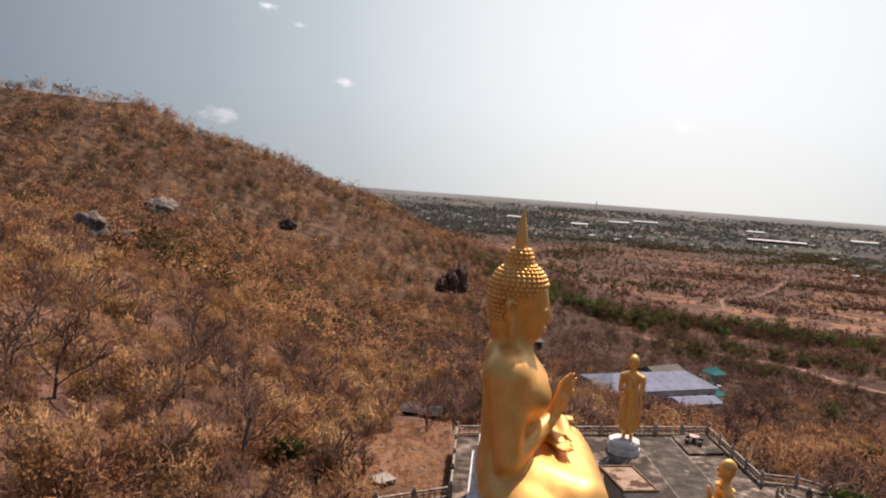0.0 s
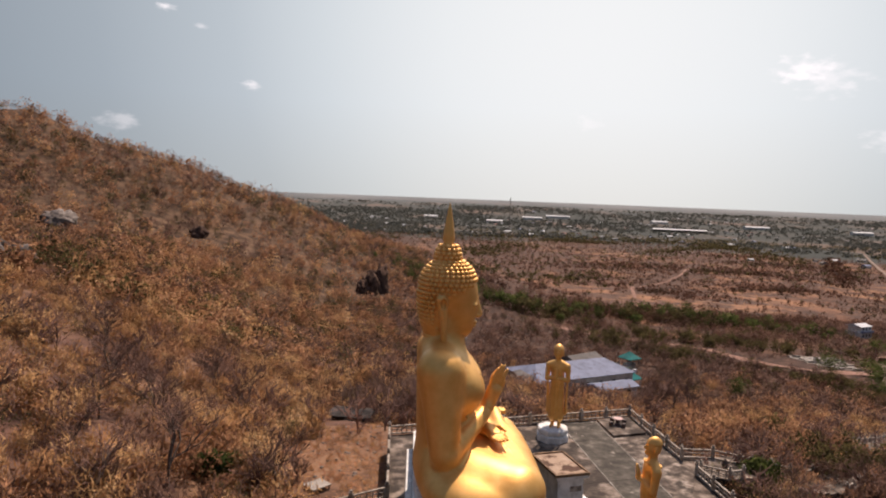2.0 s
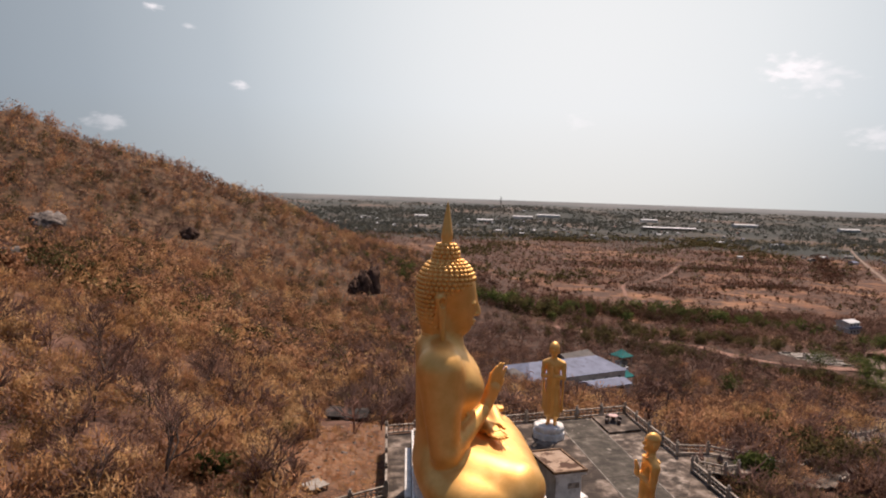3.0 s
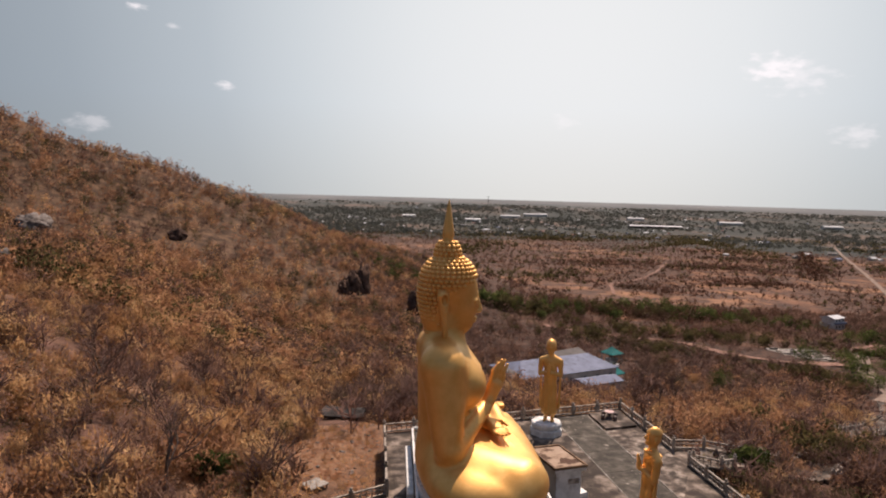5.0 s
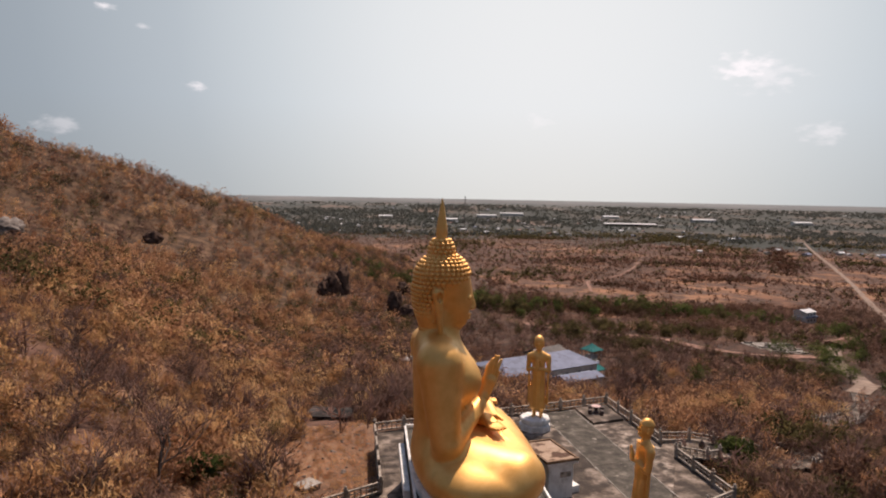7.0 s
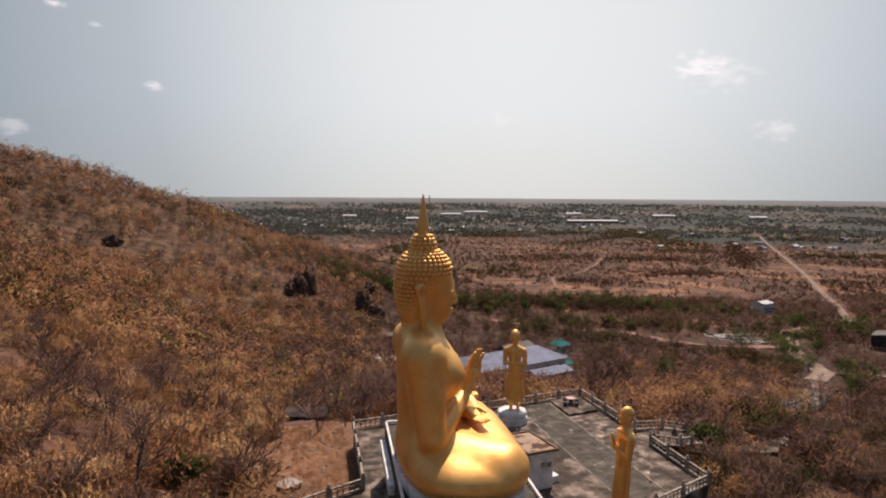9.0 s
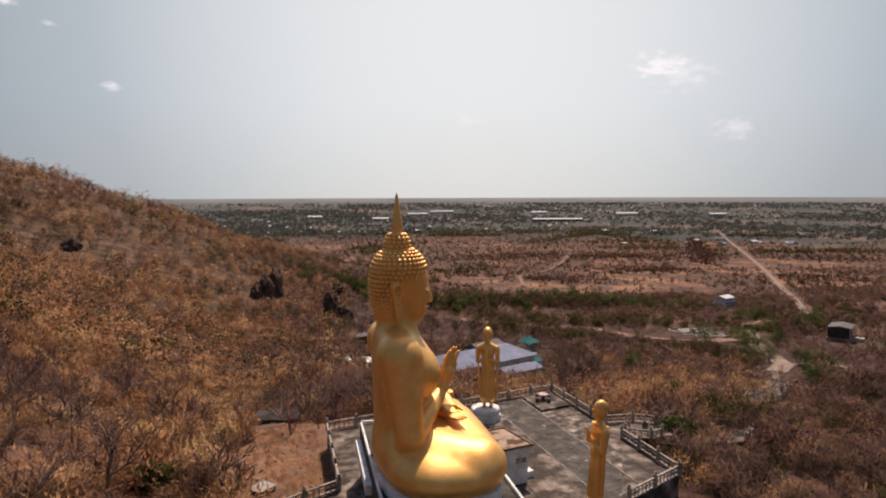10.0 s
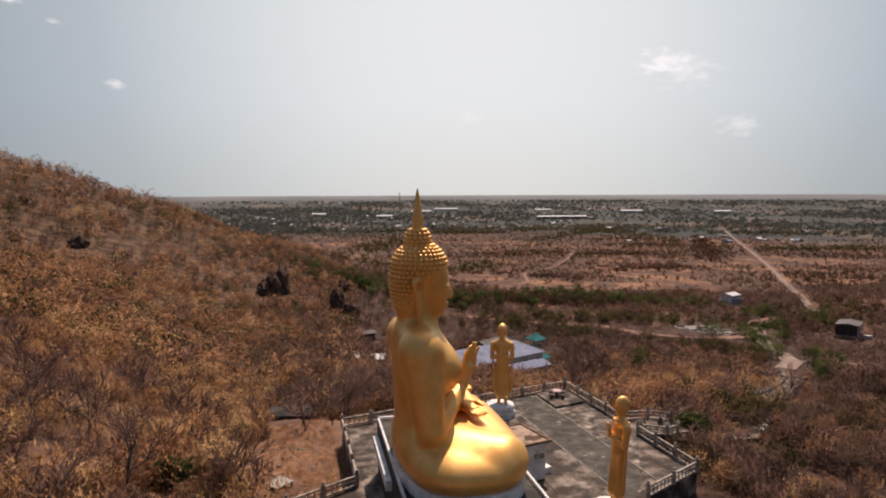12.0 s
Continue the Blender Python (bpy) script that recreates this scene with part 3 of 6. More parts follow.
def resting_palm(X, Y, Z):
    """The far hand, palm up over the lap, its fingers close together."""
    X, Y, Z = X - 0.12, Y + 1.35, Z - 0.12
    rest = cap(X, Y, Z, (2.45, 1.9, 3.15), (2.75, 0.95, 3.18), 0.46, 0.38)
    rest = blend(rest, cap(X, Y, Z, (2.72, 0.85, 3.15), (3.05, 0.05, 3.12), 0.30, 0.24), 0.25)
    rest = blend(rest, cap(X, Y, Z, (3.05, 0.95, 3.13), (3.42, 0.20, 3.10), 0.30, 0.24), 0.25)
    for i in range(4):
        a = (2.88 + 0.205 * i, 0.12 + 0.05 * i, 3.10)
        b = (a[0] + 0.20, a[1] - 0.66, 3.05)
        tip = (b[0] + 0.16, b[1] - (0.42, 0.52, 0.50, 0.36)[i], 3.16)
        rest = blend(rest, cap(X, Y, Z, a, b, 0.15, 0.125), 0.05)
        rest = blend(rest, cap(X, Y, Z, b, tip, 0.125, 0.075), 0.04)
    rest = blend(rest, cap(X, Y, Z, (3.22, 1.0, 3.28), (3.62, 0.52, 3.42), 0.19, 0.15), 0.12)
    return blend(rest, cap(X, Y, Z, (3.62, 0.52, 3.42), (3.80, 0.02, 3.40), 0.14, 0.08), 0.05)


def seated_head(X, Y, Z):
    d = ell(X, Y, Z, (0.28, 0, 11.85), (1.68, 1.58, 1.66))
    d = blend(d, ell(X, Y, Z, (-0.32, 0, 10.3), (1.05, 1.32, 1.85)), 0.5)
    d = blend(d, ell(X, Y, Z, (0.87, 0, 10.85), (1.24, 1.24, 1.95)), 0.25)
    d = blend(d, ell(X, Y, Z, (1.25, 0, 9.35), (0.52, 0.62, 0.45)), 0.45)
    d = blend(d, ell(X, Y, Z, (0.2, 0, 13.55), (0.70, 0.70, 0.85)), 0.2)
    d = blend(d, cap(X, Y, Z, (0.05, 0, 8.2), (0.25, 0, 9.4), 1.28, 1.15), 0.35)
    for z in (8.75, 9.0):
        d = np.maximum(d, -(np.abs(np.hypot(np.hypot(X - 0.12, Y) - 1.26, Z - z)) - 0.05))
    d = blend(d, cap(X, Y, Z, (1.98, 0, 11.15), (2.20, 0, 10.25), 0.11, 0.19), 0.14)
    d = blend(d, ell(X, Y, Z, (2.12, 0, 10.12), (0.20, 0.30, 0.13)), 0.08)
    d = blend(d, ell(X, Y, Z, (1.90, 0, 9.72), (0.20, 0.40, 0.10)), 0.05)
    d = blend(d, ell(X, Y, Z, (1.86, 0, 9.53), (0.20, 0.34, 0.10)), 0.05)
    for s in (-1, 1):
        d = blend(d, cap(X, Y, Z, (2.02, 0.14 * s, 11.25), (1.45, 0.98 * s, 11.22), 0.10, 0.06), 0.08)
        d = blend(d, ell(X, Y, Z, (1.78, 0.52 * s, 10.83), (0.25, 0.38, 0.17)), 0.06)
        d = np.maximum(d, -cap(X, Y, Z, (2.06, 0.25 * s, 10.72), (1.62, 0.92 * s, 10.78), 0.05, 0.035))
        ear = cap(X, Y, Z, (-0.13, 1.50 * s, 11.2), (-0.04, 1.56 * s, 10.25), 0.38, 0.24)
        ear = blend(ear, cap(X, Y, Z, (-0.04, 1.56 * s, 10.25), (0.08, 1.50 * s, 8.85), 0.22, 0.17), 0.1)
        ear = np.maximum(ear, -ell(X, Y, Z, (-0.03, 1.78 * s, 11.0), (0.16, 0.18, 0.3)))
        d = blend(d, ear, 0.08)
    return np.maximum(d, 8.45 - Z)


def curls():
    """Rows of snail curls over the skull and the top knot, leaving the face free."""
    v, f = ball(2)
    out = []
    rows = [(11.85 + 1.62 * math.sin(a), 1.0) for a in np.radians([72, 61, 51, 42, 33, 24, 15, 6, -3])] + [(11.50 - 0.255 * i, 1.0) for i in range(0, 11)]
    for k, (z, _) in enumerate(rows):
        if z >= 11.56:
            q = math.sqrt(max(0, 1 - ((z - 11.85) / 1.66) ** 2))
            cx, rx, ry = 0.28, 1.68 * q, 1.58 * q
        else:
            q = math.sqrt(max(0, 1 - ((z - 11.3) / 2.9) ** 2))
            cx, rx, ry = 0.05, 1.53 * q, 1.50 * q
        n = max(8, int(2 * math.pi * (rx + ry) / 2 / 0.285))
        for i in range(n):
            a = 2 * math.pi * (i + 0.5 * (k % 2)) / n
            x, y = cx + rx * math.cos(a), ry * math.sin(a)
            if x > 0.05 and z < 11.22 + (x - 0.05) * 0.50:
                continue
            if -0.50 < x <= 0.2 and z < 11.25 and abs(y) > 1.2:
                continue
            out.append((v * (0.165, 0.165, 0.15) + (x, y, z), f))
    for k, z in enumerate((13.3, 13.52, 13.75, 13.98, 14.18)):
        r = 0.74 * math.sqrt(max(0.05, 1 - ((z - 13.5) / 0.95) ** 2))
        n = max(6, int(2 * math.pi * r / 0.28))
        for i in range(n):
            a = 2 * math.pi * (i + 0.5 * (k % 2)) / n
            out.append((v * 0.155 + (0.2 + r * math.cos(a), r * math.sin(a), z), f))
    return out


spire = turned([(0.30, 14.1), (0.40, 14.25), (0.30, 14.42), (0.36, 14.6), (0.34, 14.9), (0.26, 15.4), (0.17, 16.0), (0.08, 16.5), (0.02, 16.75)])
spire = (spire[0] + (0.2, 0, 0), spire[1])
STATUE_AT = pose(4.5, 38.9, 4.65, 0, 0, -5)
statue_v, statue_f = join_arrays([surface_net(seated_body, (-2.6, -6.7, -0.15), (6.3, 6.7, 9.3), 0.092), surface_net(seated_head, (-1.9, -2.1, 8.35), (2.6, 2.1, 14.6), 0.06),
                                    surface_net(raised_palm, (1.8, -0.9, 3.4), (4.5, 0.95, 7.2), 0.042), surface_net(resting_palm, (1.9, -2.9, 2.5), (4.7, 1.2, 3.95), 0.045), spire] + curls())
seated_statue = raw("seated_statue", statue_v, statue_f, GOLD, smooth=True)
seated_statue.matrix_world = STATUE_AT
tagged(seated_statue, "colossal gold-painted seated figure with one palm raised, on a white base", "statue")


# ---- standing figures, front towards +x, feet at z = 0, about 7.6 high ----
def standing_form(joined):
    def field(X, Y, Z):
        d = cap(X, Y, Z, (0, 0, 1.0), (0.0, 0, 4.3), 0.50, 0.41, 1.45)
        d = blend(d, cap(X, Y, Z, (-0.12, 0, 0.85), (-0.05, 0, 3.3), 0.40, 0.33, 2.0), 0.25)
        d = np.maximum(d, 0.55 - Z)
        d = blend(d, cap(X, Y, Z, (0, 0, 4.1), (0.0, 0, 5.5), 0.44, 0.52, 1.45), 0.25)
        for s in (-1, 1):
            d = blend(d, cap(X, Y, Z, (0, 0.3 * s, 5.85), (-0.05, 0.92 * s, 5.62), 0.36, 0.32), 0.2)
            d = blend(d, cap(X, Y, Z, (-0.05, 1.02 * s, 5.6), (0.02, 1.12 * s, 4.40), 0.30, 0.22), 0.08)
            up = (0.70, 0.06 * s, 4.95) if joined else (0.86, 0.07 * s, 4.70)
            d = blend(d, cap(X, Y, Z, (0.02, 1.12 * s, 4.40), up, 0.22, 0.15), 0.06)
            d = blend(d, cap(X, Y, Z, (-0.05, 0.36 * s, 0.1), (-0.02, 0.36 * s, 1.0), 0.18, 0.22), 0.1)
            d = blend(d, cap(X, Y, Z, (-0.15, 0.38 * s, 0.12), (0.45, 0.42 * s, 0.10), 0.17, 0.14), 0.1)
            tip = (0.92, 0.05 * s, 5.75) if joined else (0.98, 0.05 * s, 5.55)
            d = blend(d, cap(X, Y, Z, (up[0] + 0.02, 0.08 * s, up[2] - 0.05), tip, 0.18, 0.07), 0.05)
        # hanging robe edges with long folds
        for s in (-1, 1):
            d = blend(d, cap(X, Y, Z, (-0.12, 1.05 * s, 4.2), (-0.15, 0.98 * s, 1.3), 0.09, 0.15), 0.12)
        d = d + 0.022 * np.sin(Y * 17) * np.clip((4.3 - Z) * 2, 0, 1) * np.clip((Z - 0.5) * 3, 0, 1) + 0.02 * np.sin((Z * 0.8 + Y) * 11) * np.clip((Z - 4.6) * 2, 0, 1) * np.clip((5.8 - Z) * 2, 0, 1)
        d = blend(d, cap(X, Y, Z, (0.0, 0, 5.9), (0.04, 0, 6.5), 0.30, 0.28), 0.12)
        d = blend(d, ell(X, Y, Z, (0.05, 0, 6.98), (0.48, 0.44, 0.64) if joined else (0.55, 0.50, 0.66)), 0.1)
        d = blend(d, ell(X, Y, Z, (0.55, 0, 6.92), (0.13, 0.08, 0.14)), 0.06)
        d = blend(d, ell(X, Y, Z, (0.42, 0, 6.58), (0.16, 0.2, 0.14)), 0.1)
        for s in (-1, 1):
            d = blend(d, ell(X, Y, Z, (0.0, 0.50 * s, 6.85), (0.14, 0.07, 0.30)), 0.04)
            d = np.maximum(d, -ell(X, Y, Z, (0.56, 0.2 * s, 7.02), (0.08, 0.13, 0.07)))
        if joined:
            d = blend(d, np.hypot(np.hypot(X + 0.02, Y * 0.8) - 0.52, Z - 5.92 - 0.25 * X) - 0.07, 0.05)
        cut = np.maximum(np.hypot(X - 0.0, Y) - 0.62, np.abs(Z - 7.28) - 0.02)
        d = np.minimum(d, np.maximum(ell(X, Y, Z, (0.02, 0, 7.0), (0.545, 0.50, 0.67) if joined else (0.60, 0.55, 0.68)), np.maximum(7.16 - Z, cut * 0 - 1)))
        return np.maximum(d, -Z)
    return surface_net(field, (-1.1, -1.8, -0.1), (1.4, 1.8, 7.9), 0.055)


def standing_statue(m, joined, label):
    ob = raw("standing_statue", *standing_form(joined), GOLD, smooth=True)
    ob.matrix_world = m
    return tagged(ob, label, "statue", group="gold figures on the terrace")


def plinth(x, y, z, r, turn=0):
    bm = lathe([(r, 0), (r, z * 0.42), (r * 0.97, z * 0.46), (r * 0.86, z * 0.5), (r * 0.86, z * 0.62), (r * 0.96, z * 0.68), (r * 0.96, z * 0.9), (r * 0.9, z)], 8)
    ob = part("plinth", bm, WHITE)
    ob.matrix_world = pose(x, y, 0.0, 0, 0, turn)
    return tagged(ob, "white-painted octagonal concrete plinth with a moulded edge", "plinth")


plinth(17.5, 57.5, 1.15, 1.5, 10)
standing_statue(pose(17.75, 57.6, 1.15, 0, 0, -118) @ Matrix.Diagonal((1.0, 0.86, 1.0, 1)), False, "gold standing figure with palms pressed together, on a white plinth")
plinth(15.3, 34.0, 2.35, 1.35)
standing_statue(pose(15.55, 34.0, 2.35, 0, 0, 172) @ pose(0, 0, 0, 0, -4, 0) @ Matrix.Diagonal((0.90, 0.70, 0.87, 1)), True, "gold standing figure with palms joined, on a white plinth")


# ---- terrace ----
FAR_L, FAR_R, NEAR_R = (2.65, 58.7), (27.4, 63.4), (26.9, 41.0)
GAP_A, GAP_B = (27.35, 52.2), (27.1, 49.2)
LEFT_N, OUT_L = (1.95, 46.2), (-3.2, 43.6)
terrace_edge = [FAR_L, LEFT_N, OUT_L, (-3.0, 27.0), (14.5, 27.0), (20.9, 38.4), NEAR_R, (27.3, 46.0), FAR_R]
terrace = part("terrace", prism(terrace_edge, -4.5, -0.03), CONCRETE)
tagged(terrace, "raised concrete terrace with grey stained paving", "terrace", kind="structure")
DARK_PAVE = material("damp_dark_paving", [(0.3, (0.036, 0.030, 0.023)), (0.5, (0.068, 0.058, 0.045)), (0.64, (0.105, 0.091, 0.072)), (0.8, (0.20, 0.172, 0.14))], 0.7, 12, 0.9, 0, 0.01, 6, ((0.30, 0.26, 0.215), 1.3, 0.63, 0.70))
PINK_PAVE = material("pale_worn_paving", [(0.34, (0.060, 0.045, 0.035)), (0.46, (0.125, 0.096, 0.075)), (0.56, (0.20, 0.160, 0.127)), (0.72, (0.42, 0.352, 0.29))], 0.7, 14, 0.92, 0, 0.012, 6, ((0.050, 0.038, 0.029), 0.9, 0.48, 0.60))
# the shadow at the podium's side is put into this dark concrete colour
PODIUM = material("shade_dark_concrete", [(0.3, (0.03, 0.027, 0.022)), (0.55, (0.06, 0.053, 0.042)), (0.75, (0.11, 0.095, 0.075))], 0.5, 9, 0.9, 0, 0.01, 6, ((0.02, 0.019, 0.016), 0.8, 0.52, 0.66))
MORTAR = material("pale_curb", [(0.3, (0.12, 0.105, 0.085)), (0.55, (0.24, 0.215, 0.185)), (0.7, (0.40, 0.37, 0.33))], 0.9, 9, 0.9)


def clip_ring(poly, ring):
    """The part of a small convex polygon inside the convex hull side of each terrace edge that it crosses."""
    out = poly
    n = len(ring)
    for i in range(n):
        a, b = Vector(ring[i]), Vector(ring[(i + 1) % n])
        e = b - a
        if not out:
            break
        res = []
        for k in range(len(out)):
            p, q = Vector(out[k]), Vector(out[(k + 1) % len(out)])
            sp, sq = e.cross(p - a), e.cross(q - a)
            if sp >= 0:
                res.append(tuple(p))
            if (sp >= 0) != (sq >= 0):
                res.append(tuple(p + (q - p) * (sp / (sp - sq))))
        out = res
    return out


# paving slabs, clipped to the main square of the terrace
main_square = [(2.1, 28.0), (13.8, 28.0), (20.6, 38.8), (26.6, 41.2), (27.1, 62.9), (2.9, 58.3)]
strip_x = [2.0, 6.4, 10.8, 15.2, 19.4, 23.2, 27.4]
rng = random.Random(5)
for i in range(len(strip_x) - 1):
    x0, x1 = strip_x[i] + 0.015, strip_x[i + 1] - 0.015
    step = 4.2
    y = 28.0
    while y < 63:
        quad = [(x0, y + 0.015 + 0.19 * (x0 - 2)), (x1, y + 0.015 + 0.19 * (x1 - 2)), (x1, y + step - 0.015 + 0.19 * (x1 - 2)), (x0, y + step - 0.015 + 0.19 * (x0 - 2))]
        quad = [(a, b - 4.0) for a, b in quad]
        poly = clip_ring(quad, main_square)
        if len(poly) >= 3:
            slab = part("paving_slab", prism(poly, -0.03, rng.uniform(-0.004, 0.006)), DARK_PAVE if i == 4 else (PINK_PAVE if i == 5 else CONCRETE), terrace)
        y += step
# pale curb lines beside the dark band, and the low raised corner
for x0 in (19.4, 23.2):
    part("curb_strip", prism([(x0 - 0.05, 39.8), (x0 + 0.05, 39.9), (x0 + 0.05, 61.6), (x0 - 0.05, 61.5)], 0.0, 0.03), MORTAR, terrace)
part("raised_corner", prism([(23.4, 57.6), (26.85, 58.3), (26.9, 62.7), (23.4, 62.0)], 0.0, 0.22), CONCRETE, terrace)

# ---- stepped base under the great figure ----
statue_base = tagged(empty("statue_base", pose(4.5, 38.9, 0, 0, 0, -5)), "stepped white-painted base under the seated figure", "pedestal")


def rounded_outline(hx0, hx1, hy, r, n=6):
    pts = []
    for cx, cy, a0 in ((hx1 - r, -hy + r, -90), (hx1 - r, hy - r, 0), (hx0 + r, hy - r, 90), (hx0 + r, -hy + r, 180)):
        for k in range(n + 1):
            a = radians(a0 + 90 * k / n)
            pts.append((cx + r * math.cos(a), cy + r * math.sin(a)))
    return pts


lip_line = []
for k in range(96):
    ca, sa = math.cos(2 * math.pi * k / 96), math.sin(2 * math.pi * k / 96)
    r = np.arange(0.5, 8.5, 0.02)
    deep = seated_body(2.2 + r * ca, r * sa, np.full(len(r), 0.12)) < 0.0
    edge = r[deep][-1] + 0.22
    lip_line.append((2.2 + edge * ca, edge * sa))
part("lip", prism(lip_line, 4.0, 4.70), WHITE, statue_base)
part("podium", prism(rounded_outline(-1.45, 6.5, 9.3, 0.12, 2), 0.0, 4.0), PODIUM, statue_base, "concrete podium painted dark for the shadow at its side")
part("side_ledge", box(-1.66, 4.5, 2.45, 3.1, 0.42, 8.0, bevel=0.04), WHITE, statue_base)
for y0 in (-9.2, 9.2):
    part("parapet", box(2.52, y0, 4.0, 4.28, 7.7, 0.2, bevel=0.03), WHITE, statue_base)
for x0 in (-1.36, 6.4):
    part("parapet", box(x0, 0, 4.0, 4.24, 0.16, 18.2, bevel=0.03), WHITE, statue_base)


# ---- balustrades ----
_bal = lathe([(0.05, 0), (0.05, 0.06), (0.035, 0.1), (0.062, 0.22), (0.04, 0.38), (0.05, 0.44), (0.05, 0.48)], 6)
bal_mesh = bpy.data.meshes.new("baluster")
_bal.to_mesh(bal_mesh)
_bal.free()
bal_mesh.materials.append(RAIL)
_pst = box(0, 0, 0, 0.98, 0.22, 0.22, bevel=0.02)
add_box(_pst, 0, 0, 0.98, 1.04, 0.29, 0.29)
bmesh.ops.create_uvsphere(_pst, u_segments=10, v_segments=6, radius=0.12, matrix=pose(0, 0, 1.15))
post_mesh = bpy.data.meshes.new("post")
_pst.to_mesh(post_mesh)
_pst.free()
post_mesh.materials.append(RAIL)


def balustrade(points, label, gap=2.9, balusters=True, group="terrace balustrades"):
    root = tagged(empty("balustrade", pose(*points[0])), label, "balustrade", group=group)
    base = Vector(points[0])
    first = True
    for a, b in zip(points, points[1:]):
        a, b = Vector(a) - base, Vector(b) - base
        length = (b - a).length
        n = max(1, round(length / gap))
        turn = math.degrees(math.atan2(b.y - a.y, b.x - a.x))
        drop = math.degrees(math.atan2(b.z - a.z, math.hypot(b.x - a.x, b.y - a.y)))
        for k in range(n + 1):
            if k == 0 and not first:
                continue
            p = a.lerp(b, k / n)
            post = new("post", post_mesh)
            post.parent, post.matrix_basis = root, pose(p.x, p.y, p.z, 0, 0, turn)
        first = False
        for k in range(n):
            p, q = a.lerp(b, k / n), a.lerp(b, (k + 1) / n)
            c, span = (p + q) / 2, (q - p).length - 0.24
            for z, h, w in ((0.12, 0.12, 0.16), (0.50, 0.07, 0.08), (0.80, 0.11, 0.17)):
                rail = part("rail", box(0, 0, -h / 2, h / 2, span, w, bevel=0.015), RAIL, root)
                rail.matrix_basis = pose(c.x, c.y, c.z + z, 0, 0, turn) @ pose(0, 0, 0, 0, -drop, 0)
            if balusters:
                m = max(2, int(span / 0.42))
                for j in range(m):
                    s = p.lerp(q, (j + 0.5) / m)
                    ob = new("baluster", bal_mesh)
                    ob.parent, ob.matrix_basis = root, pose(s.x, s.y, s.z + 0.2)
    return root


def on(p, z=0.0):
    return (p[0], p[1], z)


balustrade([on(LEFT_N), on(FAR_L), on(FAR_R)], "weathered grey concrete balustrade along the terrace edge")
balustrade([on(FAR_R), on(GAP_A)], "weathered grey concrete balustrade with square posts")
balustrade([on(GAP_B), on(NEAR_R), (20.9, 38.4, 0)], "stained concrete balustrade beside the stair opening")
balustrade([on(LEFT_N), on(OUT_L)], "grey concrete balustrade turning out from the terrace", balusters=True)


def gz(x, y):
    return float(ground_z(np.array([x]), np.array([y]))[0])


landing = part("stair_landing", prism([(27.1, 48.6), (32.6, 48.6), (32.6, 53.0), (27.2, 53.0)], -4.0, -0.04), CONCRETE)
tagged(landing, "concrete landing at the head of the outer stair", "landing", kind="structure")
balustrade([(27.6, 52.7, 0), (30.4, 52.6, -0.1), (32.2, 51.6, -0.2), (34.2, 52.8, -0.9), (38.5, 53.6, -2.2)], "weathered balustrade zigzagging down beside the stair", 2.2, False)
balustrade([(27.5, 49.3, 0), (29.4, 48.2, -0.1), (31.0, 48.9, -0.3)], "short weathered balustrade at the stair head", 2.0, True)
STAIR = [(33.0, 50.8), (42.0, 53.5), (56.0, 66.0), (68.0, 79.0), (80.0, 88.0), (100.0, 105.0), (119.0, 127.0)]
outer_stair = tagged(empty("outer_stair", pose(33, 50.8, 0)), "long grey concrete stair running down the scrub slope", "stair", kind="structure")
for (xa, ya), (xb, yb) in zip(STAIR, STAIR[1:]):
    n = int(math.hypot(xb - xa, yb - ya) / 0.9)
    for k in range(n):
        x, y = xa + (xb - xa) * k / n, ya + (yb - ya) * k / n
        z = min(-0.2, gz(x, y) + 0.35)
        st = part("step", box(0, 0, -1.2, 0, 0.95, 3.0), CONCRETE, outer_stair)
        st.matrix_basis = pose(x - 33, y - 50.8, z, 0, 0, math.degrees(math.atan2(yb - ya, xb - xa)))
for side in (-1.7, 1.7):
    pts = []
    for (xa, ya), (xb, yb) in zip(STAIR[1:], STAIR[2:]):
        L = math.hypot(xb - xa, yb - ya)
        pts.append((xa - side * (yb - ya) / L, ya + side * (xb - xa) / L))
    pts = [(x, y, gz(x, y) + 0.3) for x, y in pts]
    balustrade(pts, "weathered stair balustrade among dry scrub", 3.0, False, "stair balustrades")

# ---- tank with a tray of earth ----
tank = tagged(empty("offering_tank", pose(14.2, 44.9, 0, 0, 0, 10)), "white-painted square masonry tank with an earth-filled brown rim", "tank")
part("body", box(0, 0, 0, 2.62, 2.0, 3.5, bevel=0.03), WHITE, tank)
part("plaque", box(0.4, -1.765, 1.6, 2.0, 0.9, 0.03), RAIL, tank, "grey plaque")
BROWN_RIM = material("brown_tiled_rim", [(0.3, (0.08, 0.045, 0.025)), (0.7, (0.24, 0.15, 0.085))], 2.5, 7, 0.8, 0, 0.01, 8)
part("ledge", box(0, 0, 2.62, 2.82, 2.5, 4.0, bevel=0.03), WHITE, tank)
for x, y, sx, sy in ((0, -1.96, 2.64, 0.16), (0, 1.96, 2.64, 0.16), (-1.24, 0, 0.16, 3.76), (1.24, 0, 0.16, 3.76)):
    part("rim", box(x, y, 2.82, 3.02, sx, sy, bevel=0.02), BROWN_RIM, tank, "brown rim")
DUST = material("pale_dust_fill", [(0.40, (0.09, 0.05, 0.033)), (0.47, (0.33, 0.235, 0.165)), (0.7, (0.42, 0.32, 0.24))], 0.55, 9, 0.95, 0, 0.02, 9)
part("fill", box(0, 0, 2.82, 2.92, 2.32, 3.76), DUST, tank, "pale dust with dark patches")
